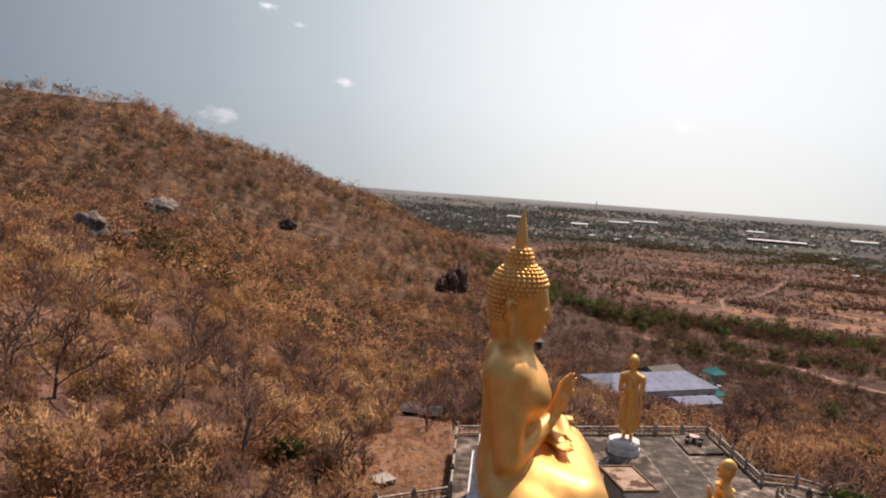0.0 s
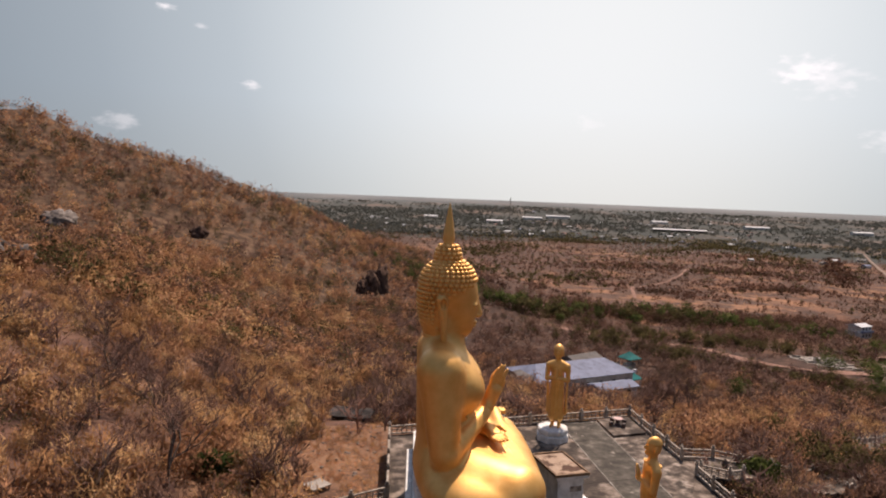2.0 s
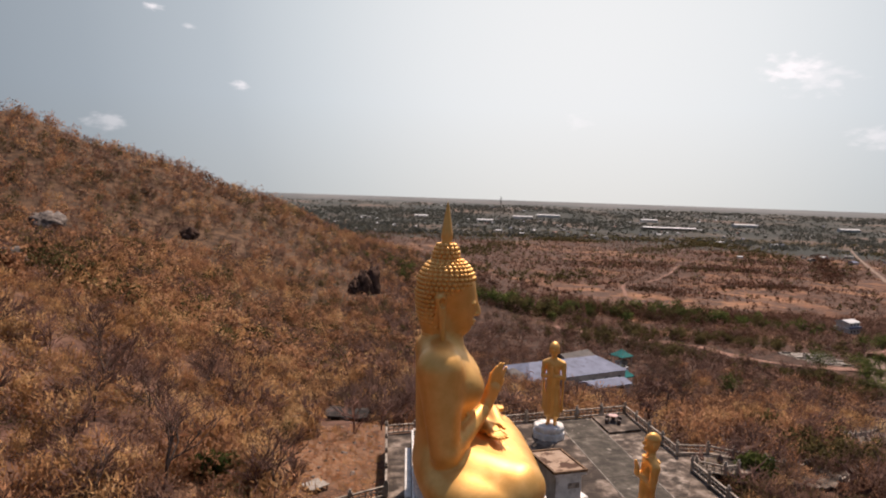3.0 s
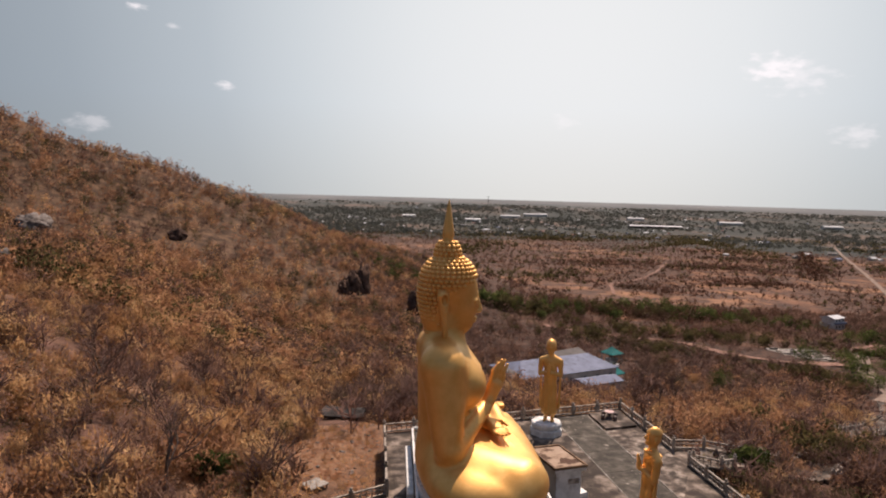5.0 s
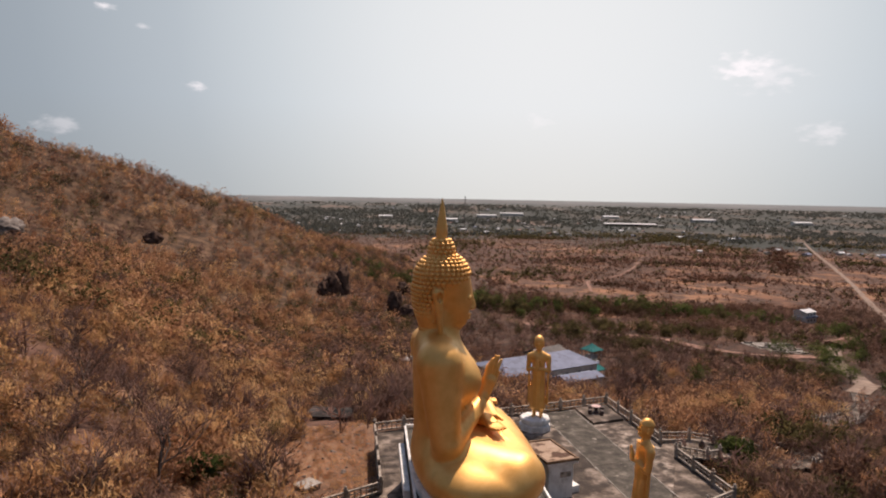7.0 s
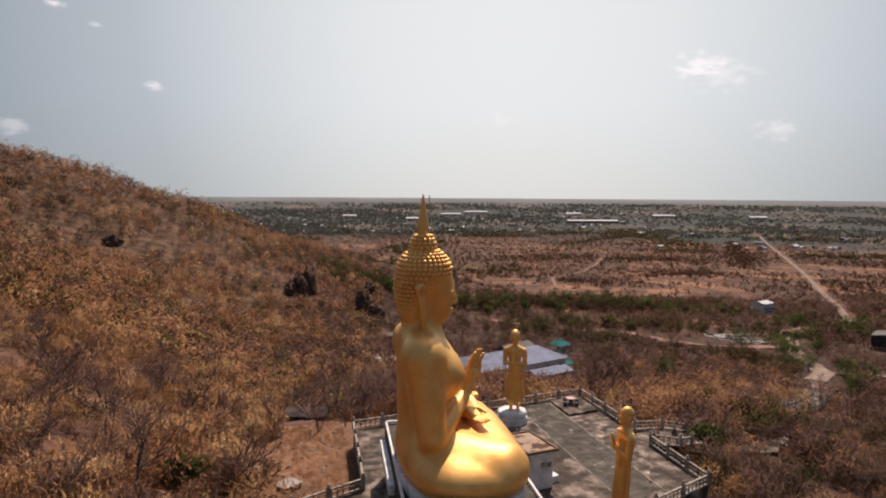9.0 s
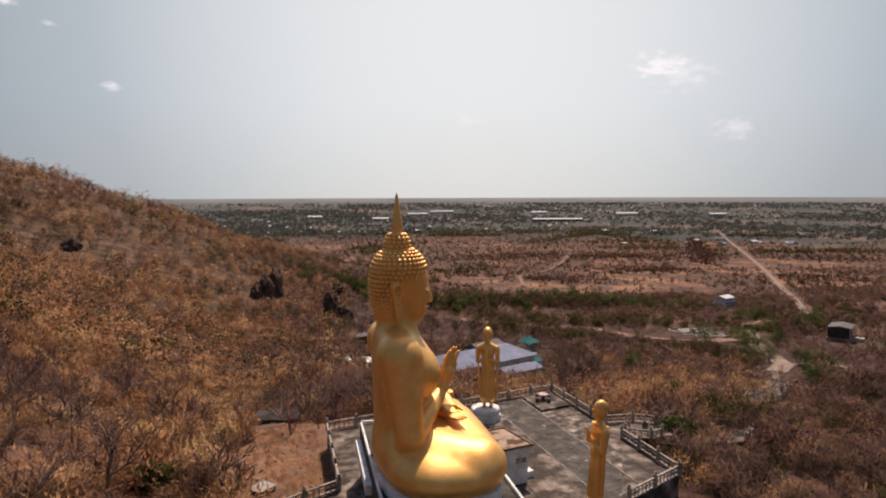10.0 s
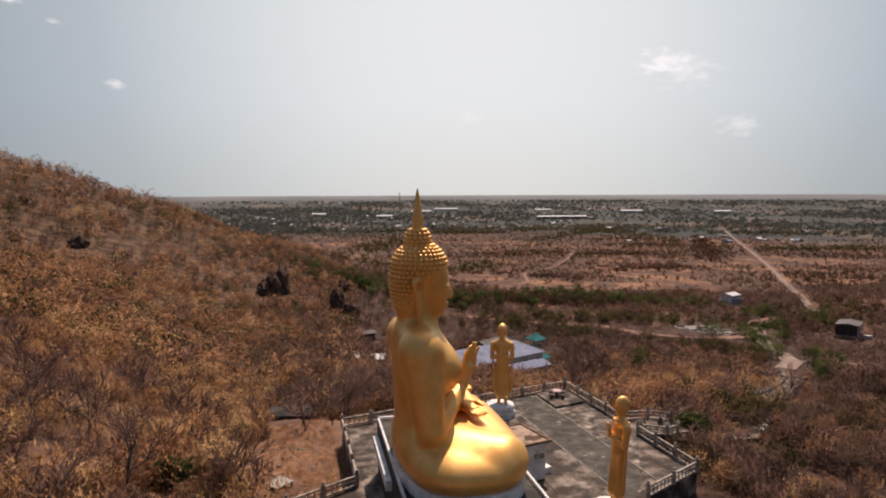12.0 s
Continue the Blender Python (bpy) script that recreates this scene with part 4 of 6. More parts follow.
part("side_board", prism([(1.05, -1.2), (2.0, -1.1), (1.9, 0.3), (1.05, 0.4)], 0.0, 0.5), WHITE, tank, "white block leaning at the foot")

# ---- stone table with stools ----
PINK = material("pink_terrazzo", [(0.3, (0.45, 0.27, 0.24)), (0.7, (0.62, 0.44, 0.40))], 5, 6, 0.5)
DARKSTONE = material("dark_terrazzo", [(0.3, (0.05, 0.035, 0.03)), (0.7, (0.12, 0.08, 0.07))], 5, 6, 0.6)
table = tagged(empty("stone_table", pose(24.9, 60.4, 0.22)), "round pink terrazzo garden table on a dark foot", "table")
part("top", lathe([(0.02, 0.60), (0.44, 0.60), (0.48, 0.63), (0.48, 0.67), (0.44, 0.69), (0.02, 0.69)], 18), PINK, table)
part("foot", lathe([(0.32, 0), (0.30, 0.08), (0.16, 0.2), (0.2, 0.5), (0.30, 0.60)], 12), DARKSTONE, table)
stool = None
for a in (20, 110, 200, 290):
    m = pose(24.9 + 0.82 * math.cos(radians(a)), 60.4 + 0.82 * math.sin(radians(a)), 0.22, 0, 0, a)
    if stool is None:
        stool = tagged(empty("stone_stool", m), "dark round terrazzo stool beside a pink table", "stool", group="stools round the table")
        part("body", lathe([(0.16, 0), (0.2, 0.12), (0.21, 0.25), (0.19, 0.38)], 12), DARKSTONE, stool)
        part("top", lathe([(0.17, 0.38), (0.19, 0.40), (0.19, 0.43), (0.05, 0.44)], 12), DARKSTONE, stool)
    else:
        copy_thing(stool, m)
urn = tagged(empty("small_urn", pose(30.3, 50.5, -0.04)), "small dark urn standing on the stair landing", "urn")
part("body", lathe([(0.14, 0), (0.24, 0.18), (0.28, 0.42), (0.16, 0.6), (0.2, 0.66)], 12), DARKSTONE, urn)
part("lid", lathe([(0.2, 0.66), (0.16, 0.72), (0.03, 0.86)], 12), DARKSTONE, urn)


# ---- huts, houses and roads ----
def metal_sheet(name, c):
    m = material(name, [(0.3, tuple(0.75 * v for v in c)), (0.7, c)], 0.25, 7, 0.75, 0.0, 0.0, 3, (tuple(0.45 * v for v in c), 0.6, 0.5, 0.8), spec=0.2)
    return m


BLUE_ROOF = metal_sheet("faded_blue_roofing", (0.21, 0.235, 0.32))
TIN = metal_sheet("old_tin", (0.22, 0.205, 0.19))
GREY_ROOF = metal_sheet("grey_fibre_roof", (0.14, 0.125, 0.115))
DARK_ROOF = material("dark_tin_roof", [(0.3, (0.03, 0.027, 0.025)), (0.7, (0.085, 0.075, 0.07))], 0.5, 7, 0.95, spec=0.02)
PATCHED = material("patched_tin_roof", [(0.36, (0.16, 0.13, 0.115)), (0.47, (0.30, 0.27, 0.25)), (0.54, (0.78, 0.77, 0.75)), (0.7, (0.85, 0.84, 0.83))], 0.5, 4, 0.6, stretch=(1, 0.4, 1))
RED_ROOF = metal_sheet("faded_red_roof", (0.30, 0.15, 0.11))
PALE_ROOF = metal_sheet("pale_roof", (0.70, 0.70, 0.70))
TEAL = metal_sheet("teal_canvas", (0.02, 0.20, 0.19))
WALLS = material("house_render", [(0.3, (0.42, 0.40, 0.37)), (0.7, (0.62, 0.60, 0.56))], 0.4, 6, 0.9)
DARKWALL = material("dark_boards", [(0.3, (0.025, 0.022, 0.02)), (0.7, (0.07, 0.06, 0.055))], 0.8, 6, 0.9)
BRICKISH = material("rusty_ground_floor", [(0.3, (0.16, 0.085, 0.06)), (0.7, (0.28, 0.16, 0.11))], 0.8, 6, 0.9)
GLASS = material("dark_panes", [(0.3, (0.02, 0.025, 0.03)), (0.7, (0.05, 0.055, 0.06))], 0.5, 3, 0.2)
WOOD = material("grey_boards", [(0.3, (0.20, 0.17, 0.14)), (0.7, (0.42, 0.38, 0.33))], 3, 7, 0.85, stretch=(1, 6, 1))


def gable_roof(L, W, z0, rise, over=0.5, thick=0.12, hip=0.0):
    bm = bmesh.new()
    l, w = L / 2 + over, W / 2 + over
    top = [(-l + hip, 0, z0 + rise), (l - hip, 0, z0 + rise)]
    ring = [(-l, -w, z0), (l, -w, z0), (l, w, z0), (-l, w, z0)]
    v = [bm.verts.new(p) for p in ring + top]
    u = [bm.verts.new((p[0], p[1], p[2] - thick)) for p in ring]
    for f in ((0, 1, 5, 4), (2, 3, 4, 5), (1, 2, 5), (3, 0, 4)):
        bm.faces.new([v[i] for i in f])
    for i in range(4):
        bm.faces.new((v[i], u[i], u[(i + 1) % 4], v[(i + 1) % 4]))
    bm.faces.new(u)
    bmesh.ops.recalc_face_normals(bm, faces=bm.faces)
    return bm


def window(parent, x, y, z, w, h, turn):
    ob = part("window", box(0, 0, 0, h, w, 0.08), WALLS, parent)
    ob.matrix_basis = pose(x, y, z, 0, 0, turn)
    part("pane", box(0, -0.03, 0.08, h - 0.08, w - 0.16, 0.06), GLASS, ob)
    return ob


def house(name, m, L, W, H, rise, roof, wall, label, hip=0.0, category="house", group=""):
    h = tagged(empty(name, m), label, category, group=group)
    part("wall", box(0, 0, -1.5, H, L, W), wall, h)
    part("roof", gable_roof(L, W, H, rise, hip=hip), roof, h)
    n = max(1, int(L / 3.5))
    for k in range(n):
        window(h, -L / 2 + L * (k + 0.5) / n, -W / 2 - 0.03, 0.9, 1.1, min(1.3, H - 1.3), 0)
    d = part("door", box(L * 0.28, -W / 2 - 0.04, 0, 2.0, 0.9, 0.08), DARKWALL, h)
    return h


def at_ground(x, y, turn=0.0, dz=0.0):
    return pose(x, y, gz(x, y) + dz, 0, 0, turn)


house("hall", pose(49.5, 148.5, -21.3, 0, 0, 20), 27, 13, 3.4, 2.2, BLUE_ROOF, WALLS, "long single-storey hall with a faded blue metal hip roof", 4.0, "building")
house("annex", pose(55.5, 137.0, -20.8, 0, 0, 20), 10, 4.5, 2.6, 0.8, BLUE_ROOF, WALLS, "low annex with a pale blue metal roof beside the hall", 0, "building")
house("annex", pose(33.5, 137.5, -20.2, 0, 0, 62), 8.5, 6.0, 2.8, 1.4, GREY_ROOF, WALLS, "small house with a grey fibre roof beside the hall", 0, "house")
house("annex", pose(58.5, 166.5, -22.5, 0, 0, 30), 10, 6.0, 2.8, 1.4, GREY_ROOF, WALLS, "old house with a weathered grey roof behind the hall", 0, "house")
house("tin_shack", at_ground(22.3, 153.0, -20), 6.4, 4.4, 2.2, 0.6, PATCHED, DARKWALL, "small shack with rusty patched tin roof", 0, "shack")
house("tin_shack", at_ground(30.0, 206.0, 15), 6.5, 4.2, 2.4, 0.6, GREY_ROOF, DARKWALL, "dark shack with a grey roof among scrub", 0, "shack")
house("tin_shack", at_ground(-0.8, 76.2, -14, -0.1), 4.0, 2.6, 1.8, 0.2, DARK_ROOF, DARKWALL, "low dark hut with a flat grey tin roof", 0, "hut")

bench = tagged(empty("wooden_platform", at_ground(-3.3, 51.3, 40, -0.12)), "low weathered wooden sitting platform on bare earth", "platform")
for k in range(7):
    part("board", box(-0.75 + 0.25 * k, 0, 0.46, 0.50, 0.235, 1.5), WOOD, bench)
for x in (-0.72, 0.72):
    part("beam", box(x, 0, 0.36, 0.46, 0.1, 1.4), WOOD, bench)
    for y in (-0.6, 0.6):
        part("leg", box(x, y, -0.3, 0.36, 0.1, 0.1), WOOD, bench)


def pavilion(x, y, size, label):
    p = tagged(empty("pavilion", at_ground(x, y, 25)), label, "pavilion", group="teal pavilions")
    s = size / 2
    for a in (-1, 1):
        for b in (-1, 1):
            part("post", box(a * s * 0.85, b * s * 0.85, -1.5, 2.5, 0.14, 0.14), WHITE, p)
    bm = lathe([(s * 1.5, 2.4), (s * 1.46, 2.55), (s * 0.75, 3.35), (0.1, 4.3)], 4)
    bmesh.ops.rotate(bm, verts=bm.verts, cent=(0, 0, 0), matrix=Euler((0, 0, radians(45))).to_matrix())
    part("canopy", bm, TEAL, p)
    part("counter", box(0.0, 0, 0.0, 1.0, s * 1.3, s * 0.9), WHITE, p, "white table")
    return p


pavilion(77.0, 178.5, 4.6, "teal pyramid canopy over white tables")
pavilion(66.5, 153.0, 4.0, "faded teal canopy half hidden by scrub")
CARPAINT = material("white_car_paint", [(0.3, (0.7, 0.7, 0.7)), (0.7, (0.8, 0.8, 0.8))], 1, 2, 0.25, spec=0.5)
BLACK = material("black_rubber", [(0.3, (0.015, 0.015, 0.015)), (0.7, (0.03, 0.03, 0.03))], 3, 3, 0.7)


def car(x, y, turn, label):
    c = tagged(empty("parked_car", at_ground(x, y, turn)), label, "car", group="parked cars")
    bm = box(0, 0, 0.35, 0.95, 4.3, 1.75, bevel=0.15)
    part("body", bm, CARPAINT, c)
    bm = box(-0.2, 0, 0.95, 1.5, 2.3, 1.5, bevel=0.2)
    part("cabin", bm, GLASS, c, "dark glazed cabin")
    for a in (-1.35, 1.35):
        for b in (-0.82, 0.82):
            w = lathe([(0.33, -0.1), (0.33, 0.1)], 12)
            bmesh.ops.rotate(w, verts=w.verts, cent=(0, 0, 0), matrix=Euler((radians(90), 0, 0)).to_matrix())
            bmesh.ops.translate(w, verts=w.verts, vec=(a, b, 0.33))
            part("wheel", w, BLACK, c)


car(74.0, 171.5, 20, "white car parked under the teal canopy")
car(470.0, 478.0, 50, "white car parked beside the road on the plain")

wh = tagged(empty("white_house", at_ground(259, 312, 20)), "two-storey white house with a blue balcony among trees", "house")
part("lower_wall", box(0, 0, -1.5, 3.1, 10, 8), WALLS, wh)
part("upper_wall", box(0.5, 0, 3.1, 6.0, 8.6, 7), WHITE, wh)
part("balcony", box(0, -4.4, 3.0, 3.9, 9.5, 1.2), BLUE_ROOF, wh, "blue balcony")
part("roof", gable_roof(8.8, 7.2, 6.0, 1.2), PALE_ROOF, wh)
for k in range(3):
    window(wh, -2.8 + 2.8 * k, -4.03, 0.8, 1.3, 1.4, 0)
    window(wh, -2.3 + 2.8 * k, -3.53, 4.2, 1.2, 1.2, 0)
dk = tagged(empty("dark_building", at_ground(214, 194, 35)), "dark-fronted open hall over a rusty brown floor level", "building")
part("lower_wall", box(0, 0, -2.0, 2.2, 13, 8), BRICKISH, dk)
part("upper_wall", box(0, 0.4, 2.2, 6.2, 10.5, 7), DARKWALL, dk)
part("roof", gable_roof(10.5, 7, 6.2, 0.6), GREY_ROOF, dk)
for x in (-5.4, 5.4):
    part("column", box(x, -3.6, 2.2, 6.2, 0.3, 0.3), WALLS, dk)
part("stair", prism([(5.5, -7), (7.0, -7), (7.0, -4), (5.5, -4)], -2.0, 1.0), WALLS, dk)
house("brown_shed", at_ground(205, 226, 20), 15, 6, 2.8, 0.6, RED_ROOF, BRICKISH, "long low shed with a brown red roof among trees", 0, "shed")

ruin = tagged(empty("foundation_slab", at_ground(163, 211, -12)), "pale broken concrete foundation with rubble rows", "foundation")
part("slab", box(0, 0, -1.2, 0.7, 17, 19), MORTAR, ruin)
rng = random.Random(11)
for k in range(26):
    b = part("block", box(0, 0, 0, rng.uniform(0.3, 0.9), rng.uniform(1.5, 5), rng.uniform(0.4, 0.8)), RAIL if k % 2 else MORTAR, ruin)
    b.matrix_basis = pose(rng.uniform(-7, 7), rng.uniform(-8, 8), 0.7, 0, 0, rng.choice((0, 0, 4, 90)))


LANES, OPEN = [], []


def strip(name, pts, width, mat, label, lift=0.25, step=4.0, bare=0.0):
    LANES.append((np.array(pts, float), width))
    if bare:
        OPEN.append((np.array(pts, float), width, bare))
    P = []
    for (xa, ya), (xb, yb) in zip(pts, pts[1:]):
        n = max(2, int(math.hypot(xb - xa, yb - ya) / step))
        P += [(xa + (xb - xa) * k / n, ya + (yb - ya) * k / n) for k in range(n)]
    P.append(pts[-1])
    P = np.array(P)
    for _ in range(6):
        P[1:-1] = (P[:-2] + 2 * P[1:-1] + P[2:]) / 4
    d = np.gradient(P, axis=0)
    d /= np.linalg.norm(d, axis=1, keepdims=True)
    nrm = np.stack([-d[:, 1], d[:, 0]], 1)
    rows = [P + nrm * width * o for o in (-0.5, -0.17, 0.17, 0.5)]
    V = np.concatenate([np.column_stack([r, ground_z(r[:, 0], r[:, 1]) + lift]) for r in rows])
    n = len(P)
    F = np.array([(r * n + k, r * n + k + 1, (r + 1) * n + k + 1, (r + 1) * n + k) for r in range(3) for k in range(n - 1)])
    ob = raw(name, V, F[:, ::-1], mat, smooth=True)
    return tagged(ob, label, "road", kind="structure")


ROADMAT = material("dusty_road", [(0.3, (0.15, 0.105, 0.078)), (0.7, (0.29, 0.215, 0.165))], 0.3, 8, 0.95)
strip("road", [(960, 1160), (790, 932), (626, 707), (500, 540), (410, 428), (330, 330), (270, 262)], 4.2, ROADMAT, "straight dusty road across the plain", 0.5, 8)
strip("road", [(214, 243), (199, 224), (173, 194), (150, 165), (139, 147), (134, 138), (119, 127)], 4.8, ROADMAT, "pale dirt lane curving up to the stair foot", 0.22, 4.0, 24.0)
strip("road", [(134, 140), (142, 138), (152, 136)], 4.0, ROADMAT, "short dirt turning beside the lane", 0.24, 3.0, 10.0)
strip("road", [(84, 268), (104, 254), (122, 242), (128, 226), (129, 208), (134, 192), (148, 188), (168, 196)], 6.0, EARTH, "earth track beside the green thicket", 0.2, 4.0, 16.0)
strip("road", [(1500, 1010), (1150, 1075), (932, 1123)], 9, ROADMAT, "pale side road on the plain", 0.6, 12)
strip("road", [(205, 470), (240, 560), (300, 610), (420, 800)], 2.5, EARTH, "faint earth track through red scrub", 0.3, 8)
strip("road", [(316, 668), (330, 640), (340, 600), (352, 560), (380, 520), (392, 505)], 2.6, EARTH, "short pale earth track", 0.3, 6)

# ---- the far town ----
rng = random.Random(21)
words = {PALE_ROOF: "far house with a bright pale roof", TIN: "far house with a dull tin roof", GREY_ROOF: "far house with a grey roof", RED_ROOF: "far house with a faded red roof", BLUE_ROOF: "far house with a blue metal roof"}
town_kinds = []
for mat in (PALE_ROOF, TIN, GREY_ROOF, RED_ROOF, BLUE_ROOF):
    h = tagged(empty("town_house", pose(300, 1700, -60)), words[mat], "house", group="houses of the far town")
    part("wall", box(0, 0, -2, 3.5, 13, 9), WALLS, h)
    part("roof", gable_roof(13, 9, 3.5, 2.2), mat, h)
    town_kinds.append(h)
placed = 0
first = [True] * 5
while placed < 290:
    a = radians(rng.uniform(-22, 62))
    r = rng.uniform(1450, 3300) if rng.random() < 0.8 else rng.uniform(1100, 1500)
    x, y = r * math.sin(a), r * math.cos(a)
    if fbm(np.array([x / 260]), np.array([y / 420]), 2)[0] < 0.02 + (0.12 if r < 1450 else 0):
        continue
    k = rng.choice((0, 0, 0, 1, 1, 2, 3, 4))
    m = pose(x, y, gz(x, y), 0, 0, rng.uniform(0, 180))
    s = rng.uniform(0.45, 1.05)
    if first[k]:
        town_kinds[k].matrix_world = m
        first[k] = False
    else:
        copy_thing(town_kinds[k], m).scale = (s, s, s)
    placed += 1
for k in range(5):
    if first[k]:
        town_kinds[k].matrix_world = pose(400 + 60 * k, 1900, gz(400 + 60 * k, 1900))
depot = tagged(empty("long_depot", pose(920, 1826, gz(920, 1826), 0, 0, -14)), "very long low depot with a white roof on the plain", "building")
part("wall", box(0, 0, -2, 7, 150, 22), DARKWALL, depot)
part("roof", gable_roof(150, 22, 7, 3.0), PALE_ROOF, depot)
for x, y, L in ((620, 2350, 70), (760, 2500, 90), (420, 2050, 50), (1080, 2300, 60), (1320, 2080, 80), (1560, 1900, 60), (240, 2250, 45)):
    d = tagged(empty("warehouse", pose(x, y, gz(x, y), 0, 0, -10)), "large far warehouse with a bright white roof", "building", group="far warehouses")
    part("wall", box(0, 0, -2, 8, L, 25), WALLS, d)
    part("roof", gable_roof(L, 25, 8, 3), PALE_ROOF, d)
mast = tagged(empty("radio_mast", pose(356, 1560, gz(356, 1560))), "thin lattice radio mast on the plain", "mast")
for a in range(3):
    x, y = 1.2 * math.cos(a * 2.094), 1.2 * math.sin(a * 2.094)
    part("pole", box(x, y, 0, 82, 0.5, 0.5), GREY_ROOF, mast)
for k in range(16):
    part("brace", box(0, 0, 3 + 5 * k, 3.6 + 5 * k, 2.6, 2.6), GREY_ROOF, mast)


# ---- plants ----
gen = np.random.RandomState(3)


LONE = ((-13.2, 46.1, 6.4), (-6.1, 48.4, 4.9), (-11.4, 66.5, 5.2), (-26.9, 46.5, 7.2), (-21.5, 56.7, 4.2), (-20.1, 48.8, 4.0), (-29.2, 44.8, 6.8), (-16.0, 41.7, 4.6),
        (-18.2, 60.0, 5.0), (-24.0, 66.0, 5.4), (-9.0, 57.5, 3.4), (-33.0, 62.0, 5.6), (-27.5, 74.0, 5.4), (-16.5, 78.0, 4.8))


CRAGS = [(3.8, 270, 9), (8.5, 276, 8), (-1.0, 266, 6), (29.9, 257, 8), (33, 252, 5), (-56, 106, 5.5), (-52, 108, 5), (-64.6, 277.5, 9), (-100, 236, 8), (77, 175, 8), (66.5, 151, 6), (73, 170, 5), (-0.8, 75.0, 4.5), (22.3, 150.0, 10), (163, 211, 18), (259, 312, 12), (214, 194, 14)]


def blades(n, h, r, w, lean=0.5):
    """A tuft of n thin upright blades."""
    a = gen.rand(n) * 2 * np.pi
    d = r * 0.55 * np.sqrt(gen.rand(n))
    bx, by = d * np.cos(a), d * np.sin(a)
    b = a + gen.randn(n) * 0.7
    L = h * (0.55 + 0.45 * gen.rand(n))
    tip = np.stack([bx + np.cos(b) * r * lean * gen.rand(n) * 1.6, by + np.sin(b) * r * lean * gen.rand(n) * 1.6, L], 1)
    side = gen.rand(n) * 2 * np.pi
    off = np.stack([np.cos(side), np.sin(side), 0 * side], 1) * (w * (0.6 + 0.8 * gen.rand(n)))[:, None]
    base = np.stack([bx, by, -0.15 * np.ones(n)], 1)
    mid = (base + tip) / 2 + off * 0.6
    V = np.stack([base - off * 0.3, mid, tip, base + off * 0.3], 1).reshape(-1, 3)
    i = np.arange(n) * 4
    return V, np.concatenate([np.stack([i, i + 1, i + 2], 1), np.stack([i, i + 3, i + 1], 1)])


def foliage(n, lumps, length, width, r=0.5, h=0.85, up=0.35):
    """A shrub or crown of n small loose leaf sprays in uneven lumps: corners, faces, and the way outwards at each corner."""
    tall = np.array((1, 1, min(1.3, 0.66 * h / r)))
    lc = gen.randn(lumps, 3) * (r * 0.36, r * 0.36, h * 0.15) + (0, 0, h * 0.42)
    lr = r * (0.34 + 0.38 * gen.rand(lumps))
    k = gen.choice(lumps, n, p=lr ** 2 / (lr ** 2).sum())
    e = gen.randn(n, 3) + (0, 0, 0.25)
    e /= np.linalg.norm(e, axis=1, keepdims=True)
    c = lc[k] + e * (lr[k] * (0.45 + 0.62 * gen.rand(n) ** 0.7))[:, None] * tall
    way = e * 0.6 + (0, 0, up) + gen.randn(n, 3) * 0.6
    way /= np.linalg.norm(way, axis=1, keepdims=True)
    way *= (length * (0.4 + 0.9 * gen.rand(n)))[:, None]
    side = np.cross(way, gen.randn(n, 3))
    side *= (width * (0.5 + gen.rand(n)) / np.linalg.norm(side, axis=1))[:, None]
    V = np.stack([c - side - way * 0.4, c + side - way * 0.4, c + way * 0.6], 1)
    V[:, :, 2] = np.maximum(V[:, :, 2], -0.03)
    out = e * 0.75 + (c - (0, 0, h * 0.3)) / r * 0.3 + (0, 0, 0.55) + gen.randn(n, 3) * 0.08
    out /= np.linalg.norm(out, axis=1, keepdims=True)
    return V.reshape(-1, 3), np.arange(3 * n).reshape(-1, 3), np.repeat(out, 3, axis=0)


def branching(h, levels=3, spread=0.55, r0=0.09, fork=4, low=0.3):
    """Limbs of a bare tree: list of (start, end, radius, radius, level)."""
    out = []

    def grow(p, d, L, r, lev):
        q = p + d * L
        out.append((p, q, r, r * 0.6, lev))
        if lev >= levels:
            return
        for k in range(fork + (1 if lev == 0 else 0)):
            t = 1.0 if k == 0 else low + (1 - low) * gen.rand()
            nd = d + gen.randn(3) * spread
            nd[2] = abs(nd[2]) * 0.7 + 0.28
            nd /= np.linalg.norm(nd)
            grow(p + d * L * t, nd, L * (0.62 + 0.25 * gen.rand()), r * 0.55, lev + 1)

    lean = np.array([gen.randn() * 0.08, gen.randn() * 0.08, 1.0])
    grow(np.zeros(3), lean / np.linalg.norm(lean), h * 0.36, r0, 0)
    return out


def limb_mesh(limbs, sides=5, max_level=99, min_level=0, thin=None):
    V, F, n = [], [], 0
    for p, q, ra, rb, lev in limbs:
        if lev > max_level or lev < min_level:
            continue
        if thin:
            ra, rb = max(ra, thin), max(rb, thin * 0.4)
        d = q - p
        d = d / np.linalg.norm(d)
        u = np.cross(d, (0.3, 0.9, 0.1))
        u /= np.linalg.norm(u)
        w = np.cross(d, u)
        for c, r in ((p, ra), (q, rb)):
            for i in range(sides):
                a = 2 * np.pi * i / sides
                V.append(c + r * (u * np.cos(a) + w * np.sin(a)))
        for i in range(sides):
            j = (i + 1) % sides
            F += [(n + i, n + j, n + sides + j), (n + i, n + sides + j, n + sides + i)]
        n += 2 * sides
    return np.array(V), np.array(F)


def bare_tree(h, levels=3, fork=4, thin=0.02):
    limbs = branching(h, levels, 0.5, 0.017 * h + 0.03, fork)
    return limb_mesh(limbs, 4, levels - 2, 0, None), limb_mesh(limbs, 3, 99, levels - 1, thin)


